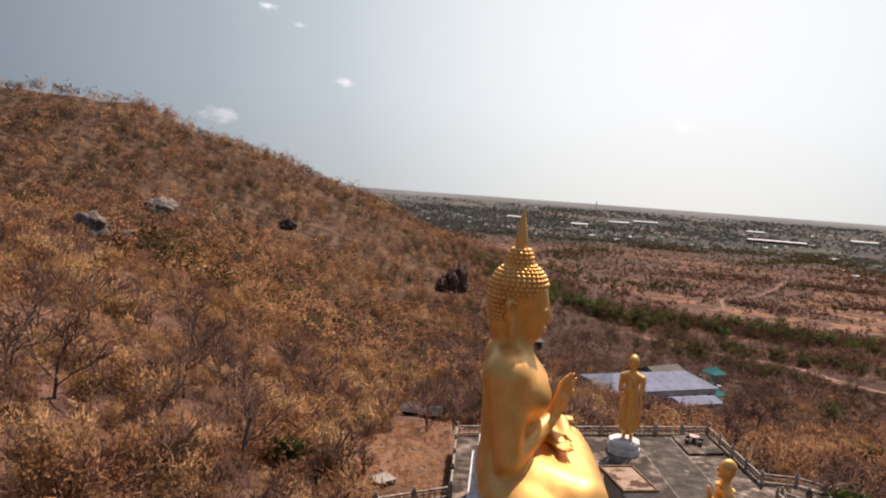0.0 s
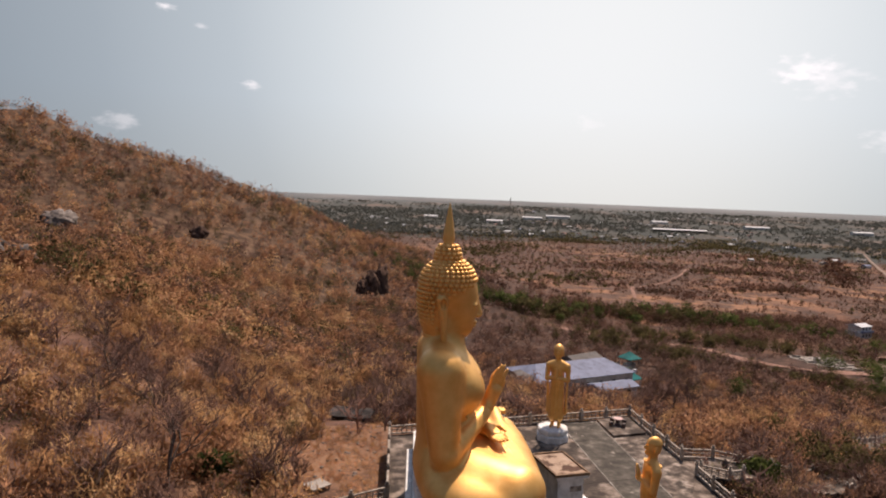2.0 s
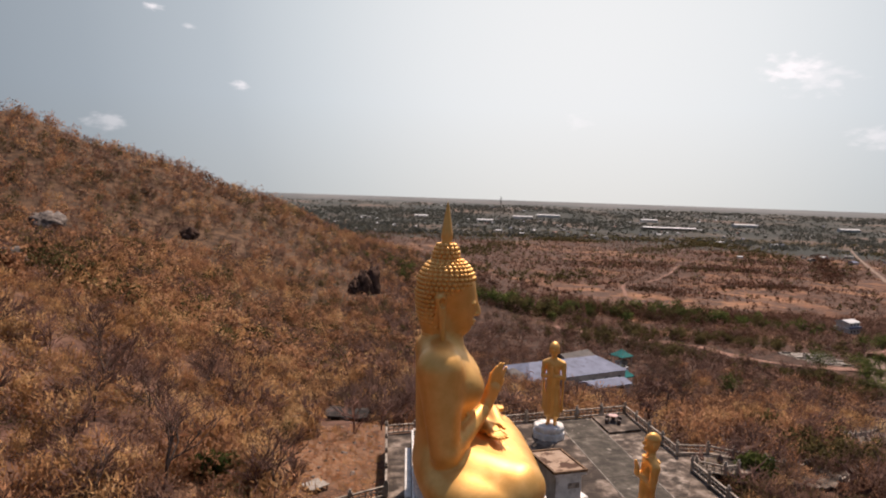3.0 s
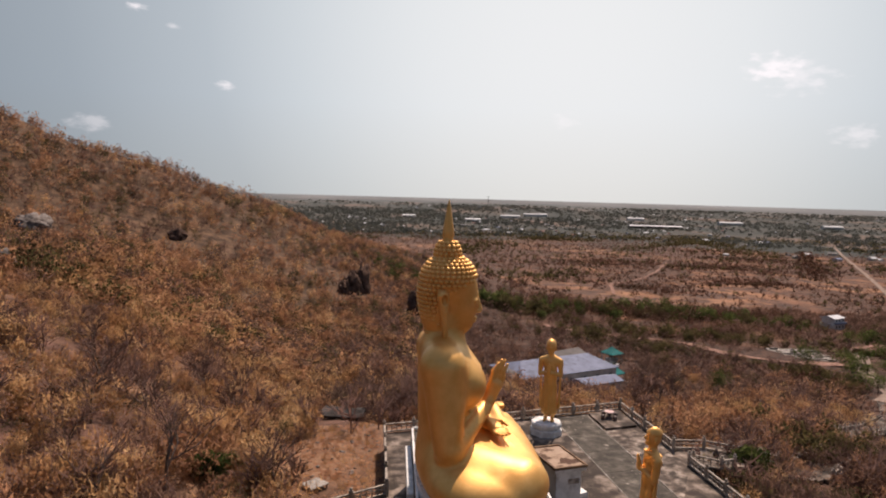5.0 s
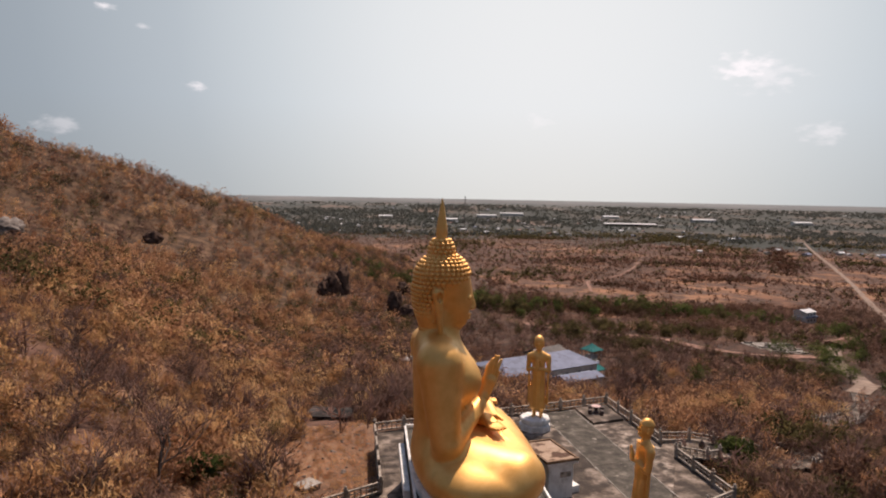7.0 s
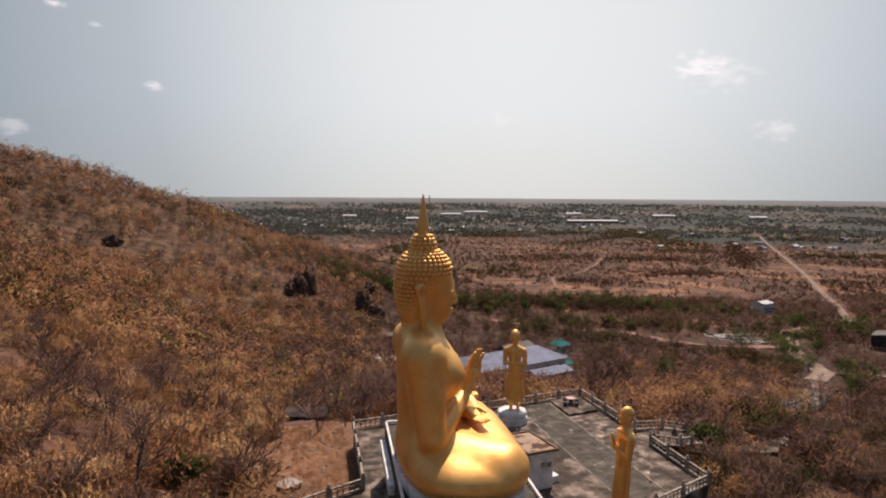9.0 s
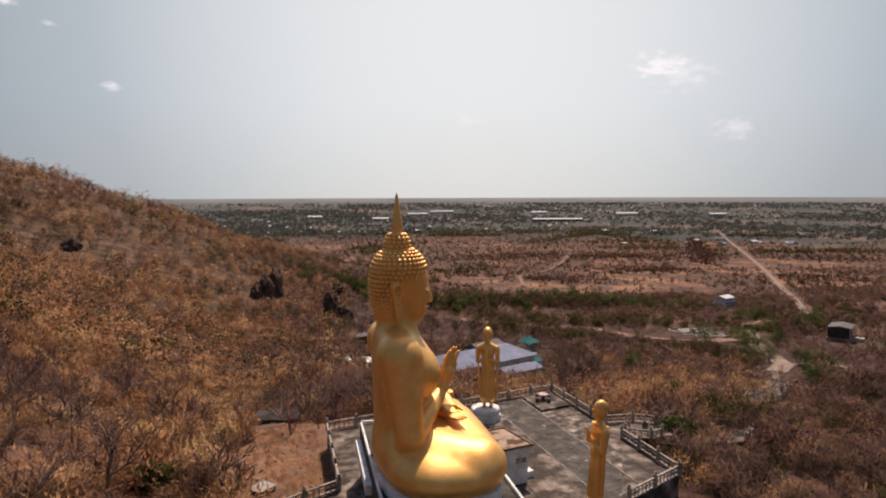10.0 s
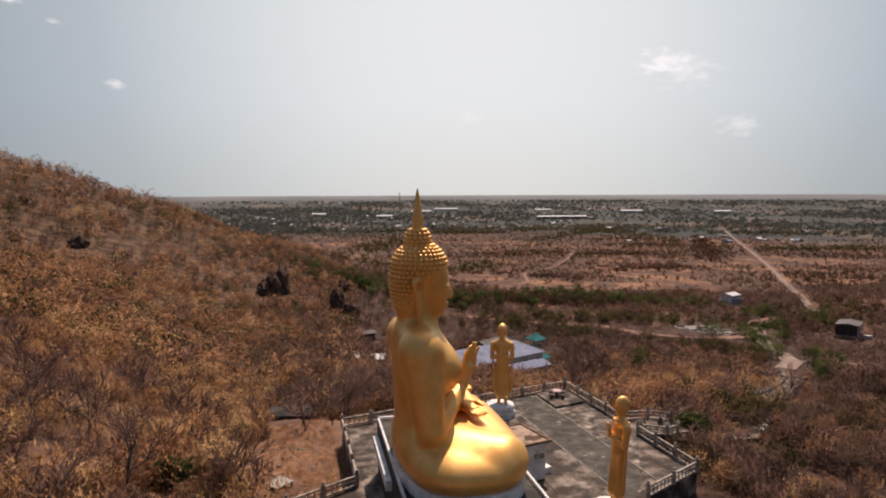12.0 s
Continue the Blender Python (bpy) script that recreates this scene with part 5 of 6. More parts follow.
def brush(h, stems=3, fork=4):
    """A leafless shrub as many stems from the ground, the last twigs flat slivers."""
    out = []
    for k in range(stems):
        limbs = branching(h * (0.8 + 0.4 * gen.rand()), 2, 0.6, 0.018, fork, 0.2)
        shift = np.array((gen.randn() * 0.25, gen.randn() * 0.25, -0.1)) * h
        v, f = limb_mesh(limbs, 3, 1, 0, 0.007)
        out.append((v + shift, f))
        tw = [(p, q) for p, q, ra, rb, lev in limbs if lev == 2]
        V = []
        for p, q in tw:
            for _ in range(2):
                side = gen.randn(3) * 0.008
                a = p + (q - p) * 0.5 * gen.rand()
                b = q + gen.randn(3) * 0.07
                V += [a - side, a + side, b]
        out.append((np.array(V) + shift, np.arange(len(V)).reshape(-1, 3)))
    return join_arrays(out)


def scatter(name, forms, xy, size, mat, label, sink=0.0, category="scrub", flat=1.0):
    V, F, N, n = [], [], [], 0
    xy = np.asarray(xy)
    z = ground_z(xy[:, 0], xy[:, 1]) - sink
    turn = gen.rand(len(xy)) * 2 * np.pi
    pick = gen.randint(0, len(forms), len(xy))
    for k, (v, f, *way) in enumerate(forms):
        m = np.where(pick == k)[0]
        if not len(m):
            continue
        c, s = np.cos(turn[m]), np.sin(turn[m])
        sc = size[m][:, None]
        X = (v[None, :, 0] * c[:, None] - v[None, :, 1] * s[:, None]) * sc + xy[m, 0][:, None]
        Y = (v[None, :, 0] * s[:, None] + v[None, :, 1] * c[:, None]) * sc + xy[m, 1][:, None]
        Z = v[None, :, 2] * sc * flat + z[m][:, None]
        V.append(np.stack([X, Y, Z], -1).reshape(-1, 3))
        w = way[0] if way else np.tile((0.0, 0.0, 1.0), (len(v), 1))
        N.append(np.stack([w[None, :, 0] * c[:, None] - w[None, :, 1] * s[:, None], w[None, :, 0] * s[:, None] + w[None, :, 1] * c[:, None], np.tile(w[:, 2], (len(m), 1))], -1).reshape(-1, 3))
        F.append((f[None] + (np.arange(len(m)) * len(v))[:, None, None] + n).reshape(-1, 3))
        n += len(m) * len(v)
    ob = raw(name, np.concatenate(V), np.concatenate(F), mat, True, np.concatenate(N))
    return tagged(ob, label, category, kind="stuff")


OPEN.append((np.array([(78.0, 86.0), (100.0, 105.0), (119.0, 127.0)]), 4.5, 9.0))


def yard(p):
    """How bare the trodden earth beside the terrace is, 0 to 1."""
    q = np.hypot((p[:, 0] + 1.5) / 5.2, (p[:, 1] - 56) / 12.5) + 0.9 * fbm(p[:, 0] / 4, p[:, 1] / 4, 3)
    return 0.97 * (1 - smooth01((q - 0.72) / 0.4))


def covered(p):
    """Which places are taken by buildings, roads, rocks and what must lie open to the view."""
    built = (p[:, 0] > -4.2) & (p[:, 0] < 28.6) & (p[:, 1] < 64.5) & (p[:, 1] > 20)
    built |= yard(p) > gen.rand(len(p))
    built |= (np.abs(p[:, 0] - 49) < 18) & (np.abs(p[:, 1] - 147) < 16)
    built |= (np.abs(p[:, 0] - 163) < 11) & (np.abs(p[:, 1] - 211) < 12)
    for x, y, r in ((22.0, 149.5, 7.0), (-0.8, 76.2, 3.0), (-3.3, 51.3, 2.0)):
        built |= np.hypot(p[:, 0] - x, p[:, 1] - y) < r
    for pts, width in LANES:
        for a0, b0 in zip(pts, pts[1:]):
            e = b0 - a0
            k = np.clip(((p - a0) @ e) / (e @ e), 0, 1)
            built |= np.linalg.norm(p - a0 - k[:, None] * e, axis=1) < width * 0.5 + 3.0
    away = p / np.linalg.norm(p, axis=1, keepdims=True)
    thin = gen.rand(len(p)) < 0.85
    for pts, width, bare in OPEN:
        for back in (0.3 * bare, 0.65 * bare, bare):
            q = p + away * back
            for a0, b0 in zip(pts, pts[1:]):
                e = b0 - a0
                k = np.clip(((q - a0) @ e) / (e @ e), 0, 1)
                built |= thin & (np.linalg.norm(q - a0 - k[:, None] * e, axis=1) < width * 0.5 + 2.0)
    for x, y, r in CRAGS:
        built |= np.hypot(p[:, 0] + away[:, 0] * r * 0.8 - x, p[:, 1] + away[:, 1] * r * 0.8 - y) < r
    for x, y, h in LONE:
        built |= np.hypot(p[:, 0] - x, p[:, 1] - y) < 0.28 * h
    return built


def spread(n, az0, az1, r0, r1, power=1.0, keep=None):
    """n places in a fan seen from the terrace side, nearest areas no denser than far ones unless power says so."""
    a = np.radians(az0 + (az1 - az0) * gen.rand(n))
    r = (r0 ** (2 * power) + (r1 ** (2 * power) - r0 ** (2 * power)) * gen.rand(n)) ** (0.5 / power)
    p = np.stack([r * np.sin(a), r * np.cos(a)], 1)
    ok = ~covered(p)
    if keep is not None:
        ok &= keep(p)
    return p[ok]


def patchy(scale, level, seed=0.0):
    return lambda p: fbm(p[:, 0] / scale + seed, p[:, 1] / scale + seed * 1.7, 3) + 0.10 * gen.randn(len(p)) > level


def sizes(p, lo, hi):
    return lo + (hi - lo) * gen.rand(len(p)) ** 1.5


tufts = [blades(28, 1.0, 0.65, 0.035) for _ in range(6)]
clumps = [foliage(360, 8, 0.14, 0.0125, up=0.6) for _ in range(8)]
mounds = [foliage(300, 8, 0.12, 0.0145, up=0.5) for _ in range(8)]
wisps = [foliage(290, 7, 0.26, 0.0075, up=0.8) for _ in range(8)]
halfway = [foliage(190, 7, 0.11, 0.021, up=0.5) for _ in range(8)]
middle = [foliage(165, 6, 0.090, 0.031) for _ in range(10)]
coarse = [foliage(78, 5, 0.105, 0.043) for _ in range(10)]
dots = [foliage(19, 3, 0.23, 0.115) for _ in range(10)]
thickets = [brush(1.0, 3, 4) for _ in range(8)]
stems = [brush(1.0, 1, 5) for _ in range(8)]


# dry grass and straw-coloured scrub close by
p = spread(3600, -60, 9, 24, 120, 0.75, patchy(9, 0.0))
scatter("dry_grass", tufts, p, sizes(p, 0.5, 1.3), STRAW, "tufts of straw-coloured dry grass", category="grass")
p = spread(1700, -60, 10, 26, 140, 0.8, patchy(9, -0.02, 3))
scatter("straw_scrub", clumps, p, sizes(p, 1.8, 5.0), STRAW, "rounded straw-coloured scrub")
p = spread(760, -60, 10, 26, 140, 0.8, patchy(11, 0.0, 9))
scatter("brown_scrub", mounds, p, sizes(p, 1.8, 5.0), RUST, "rust-brown withered scrub")
p = spread(700, -60, 10, 40, 150, 0.8, patchy(14, 0.0, 71))
scatter("grey_scrub", wisps, p, sizes(p, 2.4, 5.6), MAUVE, "leafless grey-brown crowns over the slope")
p = spread(260, -60, 10, 45, 140, 0.8, patchy(16, 0.08, 30))
scatter("olive_scrub", mounds, p, sizes(p, 1.6, 3.4), OLIVE, "olive-green scrub among straw")
p = spread(1000, -60, 10, 30, 170, 0.9, patchy(22, -0.05, 5))
scatter("bare_brush", thickets, p, sizes(p, 2.4, 6.4), TWIG, "leafless grey-brown brush")
# larger clumps that stand out on the middle of the slope, pale and dark
p = spread(360, -32, 8, 58, 175, 0.9, patchy(13, 0.05, 61))
scatter("straw_clumps", clumps, p, sizes(p, 3.0, 5.6), STRAW, "large feathery straw-coloured clumps on the slope")
p = spread(260, -32, 8, 58, 175, 0.9, patchy(13, 0.06, 67))
scatter("dark_scrub", mounds, p, sizes(p, 2.4, 5.0), THICKET, "dark brown scrub between straw clumps")
# litter, stones and thin grass on the trodden earth
q = np.stack([-8.5 + 11.5 * gen.rand(2600), 44 + 26 * gen.rand(2600)], 1)
q = q[np.hypot(q[:, 0] + 3.3, q[:, 1] - 51.3) > 1.9]
q = q[~((q[:, 0] > 2.3) | ((q[:, 0] > -3.4) & (q[:, 1] < 46.6)))]
litter = [(gen.randn(24, 3) * (0.5, 0.5, 0.02) + (0, 0, 0.04), np.arange(24).reshape(-1, 3)) for _ in range(6)]
litter = [(np.concatenate([c + gen.randn(3, 3) * (0.10, 0.10, 0.03) for c in v[::3]]), f) for v, f in litter]
scatter("leaf_litter", litter, q[:1300], sizes(q[:1300], 0.5, 1.3), RUST, "dry brown leaves strewn over trodden earth", category="litter")
scatter("thin_grass", tufts, q[1300:1750], sizes(q[1300:1750], 0.25, 0.7), STRAW, "thin dry grass on trodden earth", category="grass")
pv, pf = ball(1)
stones = [(pv * (0.5 + 0.5 * gen.rand(len(pv)))[:, None] * (1, 0.8, 0.5), pf) for _ in range(6)]
scatter("loose_stones", stones, q[1750:2000], sizes(q[1750:2000], 0.07, 0.38), PALE_ROCK, "loose grey stones on trodden earth", category="stones")
def past_stair(p):
    return (p[:, 0] - 33) * 41 - (p[:, 1] - 51) * 53 + 120 * gen.randn(len(p)) > 0


def before_stair(scale, level, seed):
    f = patchy(scale, level, seed)
    return lambda p: f(p) & ~past_stair(p) & (np.hypot(p[:, 0], p[:, 1]) < 185 + 12 * gen.randn(len(p)))


def behind_stair(scale, level, seed):
    f = patchy(scale, level, seed)
    return lambda p: f(p) & (past_stair(p) | (np.hypot(p[:, 0], p[:, 1]) > 175))


# the slope on the other side of the terrace
p = spread(1500, 18, 64, 34, 150, 0.8, patchy(9, 0.04, 2))
scatter("dry_grass", tufts, p, sizes(p, 0.6, 1.5), STRAW, "tufts of straw-coloured dry grass", category="grass")
p = spread(2200, 8, 64, 34, 190, 0.85, behind_stair(11, -0.04, 13))
scatter("dark_scrub", halfway, p, sizes(p, 1.8, 4.6), THICKET, "dark brown withered scrub on the slope")
p = spread(1700, 8, 56, 50, 190, 0.85, before_stair(11, -0.02, 43))
scatter("tan_scrub", halfway, p, sizes(p, 1.6, 4.4), RUST, "orange-tan withered scrub below the terrace")
p = spread(300, 30, 66, 42, 95, 0.9, behind_stair(8, -0.1, 53))
scatter("dark_scrub", wisps, p, sizes(p, 1.8, 4.2), MAUVE, "dark leafless scrub beside the terrace wall")
p = spread(420, 28, 66, 42, 110, 0.9, behind_stair(8, 0.0, 57))
scatter("tan_scrub", clumps, p, sizes(p, 1.6, 3.6), RUST, "orange-tan withered scrub beside the terrace wall")
p = spread(260, 28, 66, 40, 100, 0.9, behind_stair(7, 0.04, 81))
scatter("straw_scrub", clumps, p, sizes(p, 1.4, 3.0), STRAW, "pale straw-coloured scrub beside the terrace wall")
p = spread(300, 28, 66, 42, 120, 0.9, behind_stair(9, 0.03, 83))
scatter("olive_scrub", mounds, p, sizes(p, 1.8, 4.0), OLIVE, "olive-green scrub beside the terrace wall")
p = spread(800, 8, 56, 50, 180, 0.85, before_stair(14, 0.03, 17))
scatter("straw_scrub", clumps, p, sizes(p, 1.6, 3.6), STRAW, "rounded straw-coloured scrub")
p = spread(600, 14, 64, 34, 150, 0.7, behind_stair(16, 0.03, 33))
scatter("olive_scrub", halfway, p, sizes(p, 1.6, 3.6), OLIVE, "olive-green scrub on the slope")
p = spread(1100, 2, 64, 40, 260, 0.9, patchy(20, -0.03, 19))
scatter("bare_brush", thickets, p, sizes(p, 2.4, 6.0), TWIG, "leafless grey-brown brush")
# the hill
for r0, r1, n, forms in ((105, 250, 1800, middle), (250, 490, 4200, coarse)):
    p = spread(n, -62, 8, r0, r1, 0.85, patchy(22, -0.09, 4))
    scatter("hill_scrub", forms, p, sizes(p, 3.2, 7.2), RUST, "rust-brown scrub covering the hill")
    p = spread(int(n * 0.6), -62, 8, r0, r1, 0.85, patchy(24, 0.0, 6))
    scatter("hill_straw", forms, p, sizes(p, 2.8, 6.4), STRAW, "straw-coloured scrub covering the hill")
    p = spread(int(n * 0.6), -62, 8, r0, r1, 0.85, patchy(40, -0.01, 8))
    scatter("hill_olive", forms, p, sizes(p, 3.0, 7.0), OLIVE, "olive-green scrub on the hill")
    p = spread(int(n * 0.7), -62, 8, r0, r1, 0.85, patchy(34, -0.03, 75))
    scatter("hill_crowns", forms, p, sizes(p, 3.2, 7.2), MAUVE, "leafless grey-brown trees covering the hill")
p = spread(2000, -62, 8, 105, 430, 0.85, patchy(30, -0.05, 10))
scatter("hill_brush", stems, p, sizes(p, 3.5, 7.0), TWIG, "leafless trees standing over the hill scrub")
# foot of the hill to the thicket
p = spread(3000, 0, 64, 140, 400, 0.9, patchy(24, -0.04, 12))
scatter("brown_scrub", coarse, p, sizes(p, 2.4, 5.6), THICKET, "dark brown scrub below the terrace")
p = spread(3000, 0, 64, 140, 400, 0.9, patchy(20, -0.04, 91))
scatter("leafless_scrub", coarse, p, sizes(p, 2.6, 6.2), MAUVE, "leafless grey-brown scrub below the terrace")
p = spread(900, 10, 64, 60, 200, 0.9, patchy(14, -0.04, 93))
scatter("leafless_scrub", halfway, p, sizes(p, 2.2, 4.8), MAUVE, "leafless grey-brown scrub on the slope")
p = spread(1100, 4, 62, 150, 400, 1.0, patchy(35, 0.05, 14))
scatter("olive_thicket", middle, p, sizes(p, 2.5, 6.0), OLIVE, "olive-green thicket below the terrace")
p = spread(900, 2, 62, 150, 380, 0.9, patchy(30, 0.0, 15))
scatter("bare_brush", stems, p, sizes(p, 4.0, 8.0), TWIG, "leafless trees below the terrace")


def belt(pts, n, width):
    pts = np.array(pts, float)
    seg = gen.randint(0, len(pts) - 1, n)
    t = gen.rand(n)[:, None]
    p = pts[seg] * (1 - t) + pts[seg + 1] * t + gen.randn(n, 2) * width
    return p[~covered(p)]


crowns = [foliage(190, 8, 0.13, 0.045, 0.5, 1.05) for _ in range(6)]
p = belt([(30, 330), (60, 318), (85, 302), (128, 322), (172, 345), (207, 318), (236, 304)], 290, 11)
scatter("green_thicket", crowns, p[::2], sizes(p[::2], 4.0, 8.5), GREEN, "belt of dark green trees at the hill foot", category="trees")
scatter("green_thicket", crowns, p[1::2], sizes(p[1::2], 4.0, 8.0), OLIVE, "belt of olive trees at the hill foot", category="trees")
p = belt([(80, 225), (105, 262), (135, 250), (150, 235)], 160, 12)
scatter("green_thicket", crowns, p, sizes(p, 3.0, 6.0), OLIVE, "olive-green thicket around the earth track", category="trees")
p = belt([(190, 222), (215, 240), (250, 250), (290, 262), (330, 290)], 150, 16)
scatter("leafless_thicket", crowns, p[::2], sizes(p[::2], 4.0, 9.0), MAUVE, "leafless trees round the lane and sheds", category="trees")
scatter("green_thicket", crowns, p[1::2], sizes(p[1::2], 4.0, 8.0), OLIVE, "olive trees round the lane and sheds", category="trees")
bushes = [foliage(200, 7, 0.12, 0.032) for _ in range(6)]
p = belt([(96, 200), (112, 192), (128, 172), (124, 148), (121, 134)], 190, 5)
scatter("olive_thicket", bushes, p, sizes(p, 2.2, 4.8), OLIVE, "olive-green strip of thicket across the slope")
p = belt([(46, 60), (55, 66), (58, 72)], 26, 3)
scatter("olive_thicket", bushes, p, sizes(p, 2.0, 4.4), OLIVE, "olive-green bushes beside the stair")
p = belt([(-3, 92), (2, 84), (5, 80), (8, 78), (12, 84), (4, 96)], 70, 3)
scatter("bare_brush", thickets, p, sizes(p, 4.0, 7.0), TWIG, "leafless grey-brown brush around the hut")
p = belt([(-1, 94), (5, 86), (9, 82), (13, 92), (6, 104)], 75, 4)
scatter("grey_scrub", wisps, p, sizes(p, 3.4, 6.2), MAUVE, "leafless grey-brown crowns behind the hut")
p = belt([(3, 90), (1, 84), (8, 92)], 14, 2)
scatter("olive_scrub", mounds, p, sizes(p, 3.0, 5.0), OLIVE, "thin olive crowns behind the hut")
p = belt([(100, 330), (139, 325), (180, 324), (225, 345), (269, 361), (316, 318)], 420, 9)
scatter("dark_thicket", middle, p, sizes(p, 3.5, 8.0), THICKET, "belt of dark leafless thicket at the foot of the slope")
p = belt([(236, 330), (270, 318), (300, 310), (340, 330), (397, 370), (440, 350), (383, 326)], 560, 14)
scatter("dark_thicket", middle, p, sizes(p, 4.0, 9.5), MAUVE, "tall leafless thicket beside the straight road")
# hedges and clumps of the plain
hedge_lines = [([(380, 1262), (421, 1252), (479, 1235)], 260, 22), ([(714, 1297), (717, 1168), (637, 902)], 520, 24), ([(765, 995), (620, 790), (478, 595)], 260, 9),
               ([(452, 1000), (602, 1146), (680, 1200)], 260, 14), ([(292, 1129), (200, 1000), (150, 860)], 260, 22), ([(656, 736), (734, 714), (860, 700)], 240, 12),
               ([(874, 1069), (1000, 1010), (1250, 930)], 360, 18), ([(100, 700), (173, 610), (230, 640)], 140, 16), ([(560, 1320), (820, 1330), (1200, 1260)], 620, 26),
               ([(250, 1350), (560, 1400), (900, 1420)], 560, 34), ([(1000, 800), (1180, 760)], 160, 14), ([(60, 1180), (-40, 1300), (-160, 1350)], 260, 30)]
for line, n, w in hedge_lines:
    p = belt(line, n, w)
    scatter("hedge_trees", dots, p, sizes(p, 4.0, 9.5), OLIVE if w != 9 else THICKET, "grey-green hedge trees dividing the plain", category="trees")
burnt = [([(400, 760), (500, 720)], 700, 34), ([(332, 554), (370, 560), (405, 569)], 500, 22), ([(290, 790), (350, 750)], 420, 30), ([(540, 880), (620, 820)], 460, 34), ([(640, 640), (740, 600)], 420, 28),
         ([(230, 520), (275, 480)], 260, 18), ([(560, 1010), (660, 980)], 420, 40), ([(430, 470), (520, 440)], 420, 30), ([(560, 520), (640, 480)], 360, 34)]
for line, n, w in burnt:
    p = belt(line, n, w)
    scatter("burnt_scrub", dots, p, sizes(p, 2.0, 5.4), THICKET if n % 40 else MAUVE, "dark leafless scrub patch on the red plain")
# the plain
CLEARINGS = [(205, 480, 75, 55), (290, 430, 60, 45), (330, 520, 80, 40), (590, 590, 190, 55), (800, 1060, 130, 110), (640, 1420, 160, 90), (1050, 900, 220, 60), (150, 640, 60, 60)]


def overgrown(scale, level, seed):
    """Keeps places outside the orange clearings of the plain, and few within them."""
    f = patchy(scale, level, seed)

    def keep(p):
        open_ground = np.zeros(len(p))
        for x, y, rx, ry in CLEARINGS:
            q = np.hypot((p[:, 0] - x) / rx, (p[:, 1] - y) / ry) + 0.8 * fbm(p[:, 0] / 40, p[:, 1] / 40, 3)
            open_ground = np.maximum(open_ground, 1 - smooth01((q - 0.75) / 0.4))
        return f(p) & (0.9 * open_ground < gen.rand(len(p)))
    return keep


p = spread(19000, -14, 64, 350, 1450, 0.62, overgrown(60, -0.05, 21))
scatter("plain_scrub", dots, p, sizes(p, 1.6, 4.8), THICKET, "brown bushes dotted over the plain")
p = spread(13000, -14, 64, 350, 1450, 0.7, overgrown(90, -0.02, 23))
scatter("plain_crowns", dots, p, sizes(p, 2.2, 6.0), MAUVE, "leafless grey-brown trees over the plain", category="trees")
p = spread(3200, -14, 64, 350, 1000, 0.7, patchy(50, 0.0, 27))
scatter("plain_tufts", dots, p, sizes(p, 0.8, 2.2), RUST, "low rust-brown bushes on the red plain")
p = spread(7000, -14, 64, 480, 1700, 0.95, overgrown(150, 0.02, 25))
scatter("plain_trees", dots, p, sizes(p, 3.0, 8.5), OLIVE, "green trees dotted over the plain", category="trees")
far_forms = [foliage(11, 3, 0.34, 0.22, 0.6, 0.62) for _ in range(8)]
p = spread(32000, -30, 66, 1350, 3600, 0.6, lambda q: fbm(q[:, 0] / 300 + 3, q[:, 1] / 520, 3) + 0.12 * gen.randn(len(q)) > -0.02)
scatter("far_trees", far_forms, p, sizes(p, 7.0, 15.0), HAZED_WOODS, "woods around the far town", category="trees")


# ---- trees that stand alone ----
def lone_bare_tree(x, y, h, label):
    t = tagged(empty("bare_tree", at_ground(x, y, gen.rand() * 360)), label, "tree", group="bare trees on the slope")
    trunk, twigs = bare_tree(h, 5, 3, 0.012 + 0.00026 * math.hypot(x, y))
    a = raw("trunk", *trunk, BARK)
    b = raw("crown", *twigs, TWIG)
    b["label"] = "leafless twigs"
    a.parent = b.parent = t
    return t


for x, y, h in LONE:
    lone_bare_tree(x, y, h * 1.12, "leafless grey-brown tree among straw scrub")
for x, y, h in ((44.3, 87.2, 5.6), (49.8, 93.2, 6.2), (43.1, 89.5, 5.0), (40.0, 84.0, 5.0), (2.6, 71.5, 4.0), (5.5, 74.0, 4.4), (0.5, 77.0, 4.6), (54.0, 70.0, 4.4), (36.0, 78.0, 4.5)):
    lone_bare_tree(x, y, h, "leafless brown tree on the slope below the terrace")


def leafy_tree(name, x, y, h, r, mat, label, leaves=420):
    t = tagged(empty(name, at_ground(x, y, gen.rand() * 360)), label, "tree")
    limbs = branching(h * 0.62, 2, 0.45, 0.03 * h, 3)
    a = raw("trunk", *limb_mesh(limbs, 5), BARK)
    v, f, way = foliage(int(leaves * 2.6), 14, 0.14 + 0.06 * r, 0.04 + 0.03 * r, r, h * 0.85)
    b = raw("crown", v + (0, 0, h * 0.14), f, mat, False, way)
    a.parent = b.parent = t
    return t


leafy_tree("green_bush", -11.1, 50.2, 2.2, 1.5, GREEN, "rounded bright green bush in dry grass", 1300)
leafy_tree("green_bush", 33.4, 49.6, 3.2, 1.7, GREEN, "dark green bush beside the stair head", 900)
leafy_tree("narrow_tree", 203, 236, 10.0, 2.6, GREEN, "narrow dark green tree beside the dirt lane", 420)
leafy_tree("cypress", 82.1, 132.8, 7.5, 2.0, GREEN, "dark green upright tree in brown scrub", 500)
leafy_tree("green_bush", -31.0, 142.6, 4.5, 2.6, GREEN, "dark green bush on the brown slope")
leafy_tree("green_bush", 21.0, 118.0, 2.6, 2.2, GREEN, "green bush beyond the terrace")
leafy_tree("green_bush", 30.5, 132.0, 3.2, 2.6, OLIVE, "olive bush beside the small house")
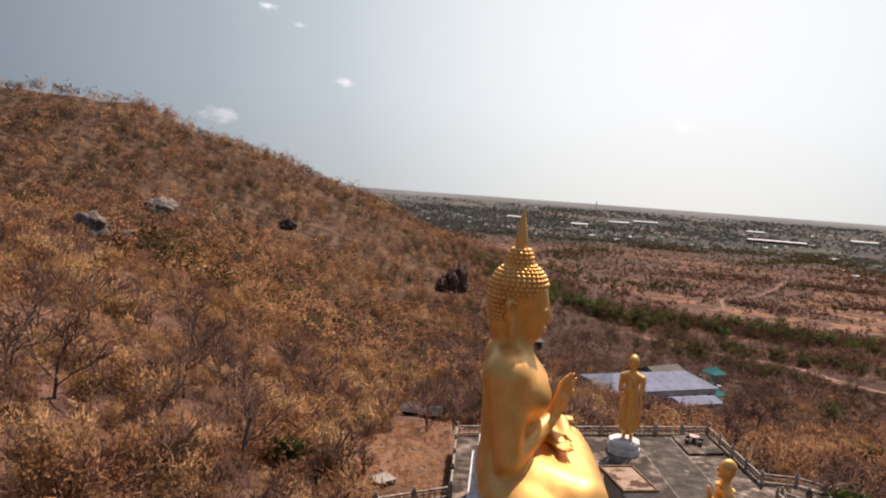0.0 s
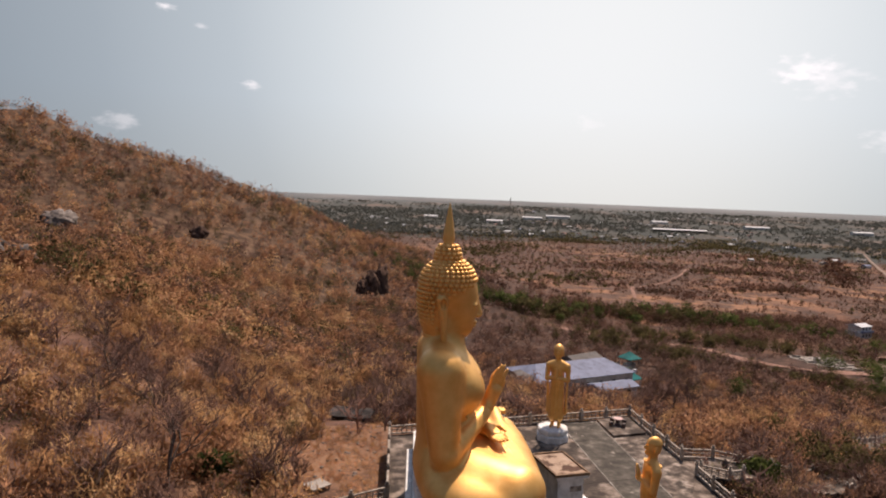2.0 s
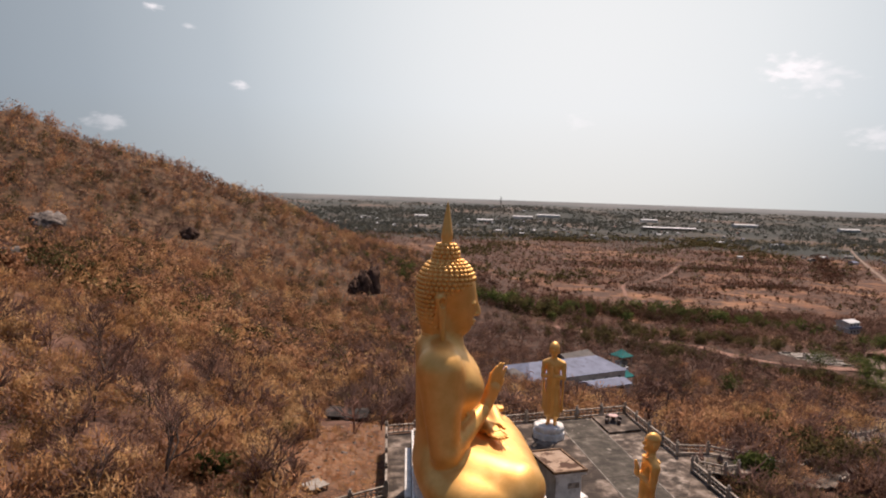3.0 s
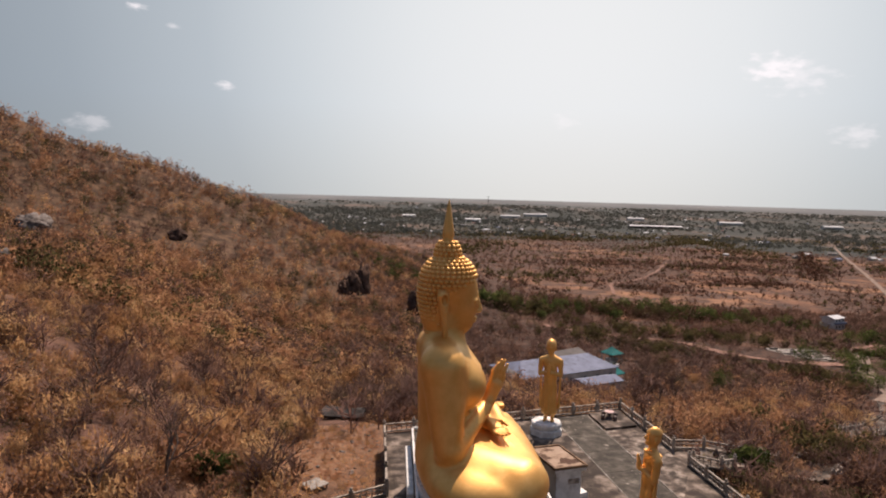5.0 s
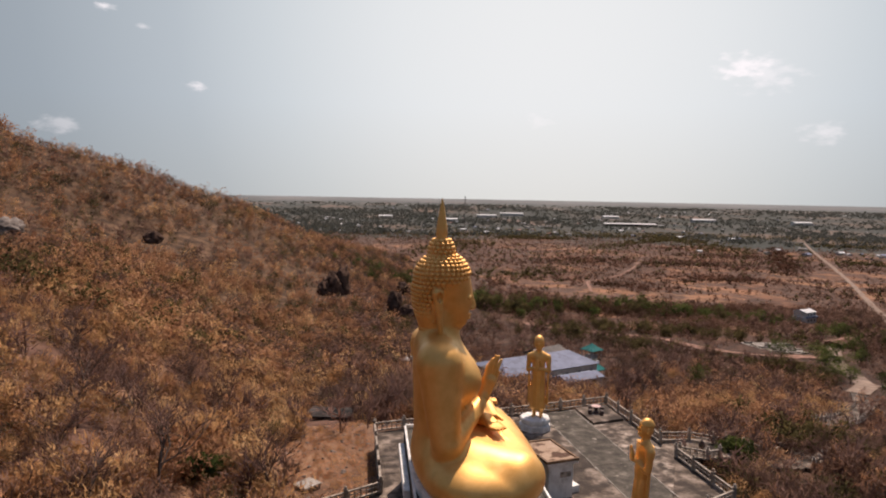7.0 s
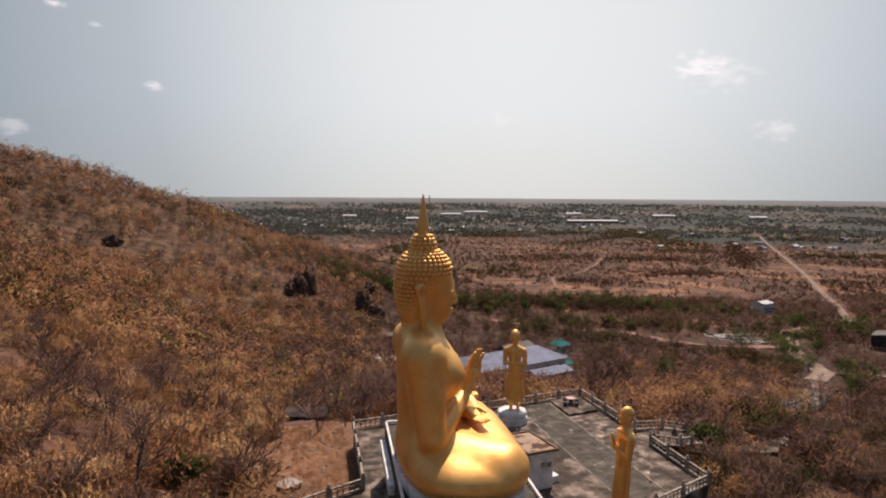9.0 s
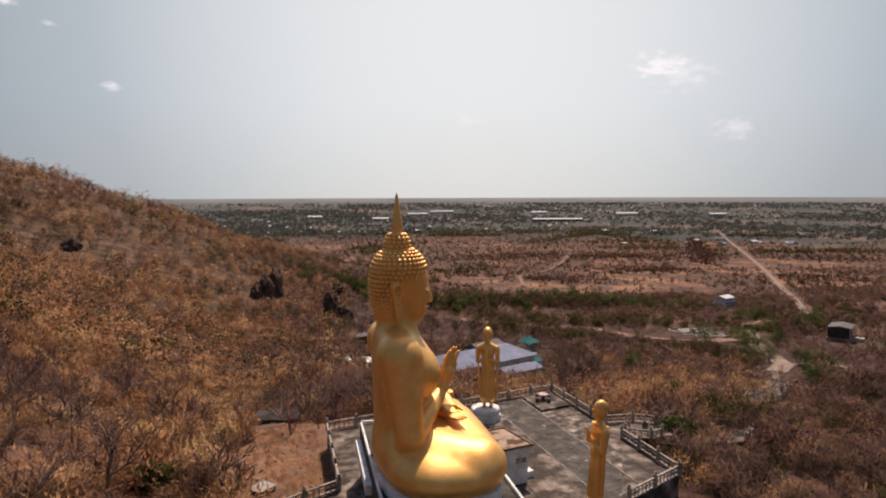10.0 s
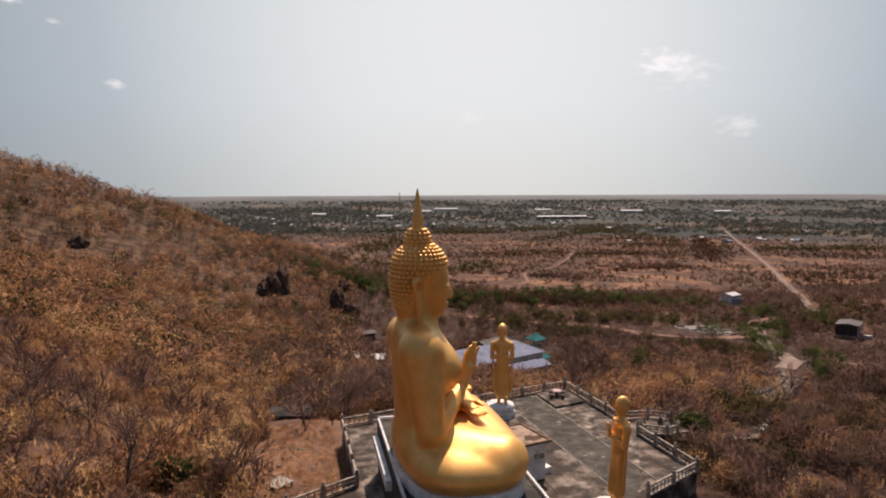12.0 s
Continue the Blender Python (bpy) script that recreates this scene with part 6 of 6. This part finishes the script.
for x, y, h in ((139, 138, 4.5), (219, 243, 9.0), (149, 171, 4.0), (155, 172, 3.6), (230, 229, 8.0), (246, 236, 8.0), (146, 186, 6.5), (124, 140, 4.5), (132, 143, 4.5), (118, 116, 4.5), (156, 178, 5.5), (163, 190, 6), (175, 195, 6), (187, 200, 6.5), (172, 182, 5), (140, 132, 4), (110, 108, 3.5)):
    leafy_tree("round_tree", x, y, h * 1.15, h * 0.62, GREEN, "rounded dark green tree beside the lane", 480)


# ---- rocks ----
def crag(x, y, r, h, mat, label, seed, ribs=0.0):
    v, f = ball(4)
    n1 = np.array([noise.fractal(Vector(p * 1.6) + Vector((seed, 0, 0)), 0.9, 2.1, 5) for p in v])
    n2 = np.array([noise.cell(Vector(p * 3.2) + Vector((seed, 3, 0))) for p in v])
    v = v * (1 + 0.33 * n1 + 0.16 * n2)[:, None]
    if ribs:
        v[:, 0] += ribs * np.sin(v[:, 1] * 14 + n1 * 2)
    v = v * (r, r * 0.75, h)
    ob = raw("rock_outcrop", v, f, mat)
    ob.matrix_world = at_ground(x, y, seed * 40, h * 0.1)
    return tagged(ob, label, "rock", group="rock outcrops")


crag(4.6, 270, 4.2, 7.5, ROCK, "dark jagged rock outcrop in scrub", 1.0)
crag(8.8, 276, 4.2, 10.5, ROCK, "tall dark jagged rock outcrop", 2.0)
crag(1.2, 266, 3.0, 4.5, ROCK, "small dark rock outcrop", 2.6)
crag(29.0, 257, 3.6, 7.5, ROCK, "dark pointed rock outcrop below the hill", 3.0)
crag(33.0, 252, 3.5, 4.0, ROCK, "low dark rock outcrop", 3.6)
crag(-56, 106, 3.2, 3.4, PALE_ROCK, "ribbed grey rock face on the hillside", 4.0, 0.08)
crag(-52, 108, 2.2, 2.0, PALE_ROCK, "grey rock ledge on the hillside", 5.0)
crag(-64.6, 277.5, 4.2, 3.2, ROCK, "dark rock ledge high on the hill", 6.0)
crag(-100, 236, 7.0, 3.5, PALE_ROCK, "grey rock ledge high on the hill", 7.0)
crag(38.0, 300, 4.0, 4.5, ROCK, "dark boulder at the hill foot", 8.0)
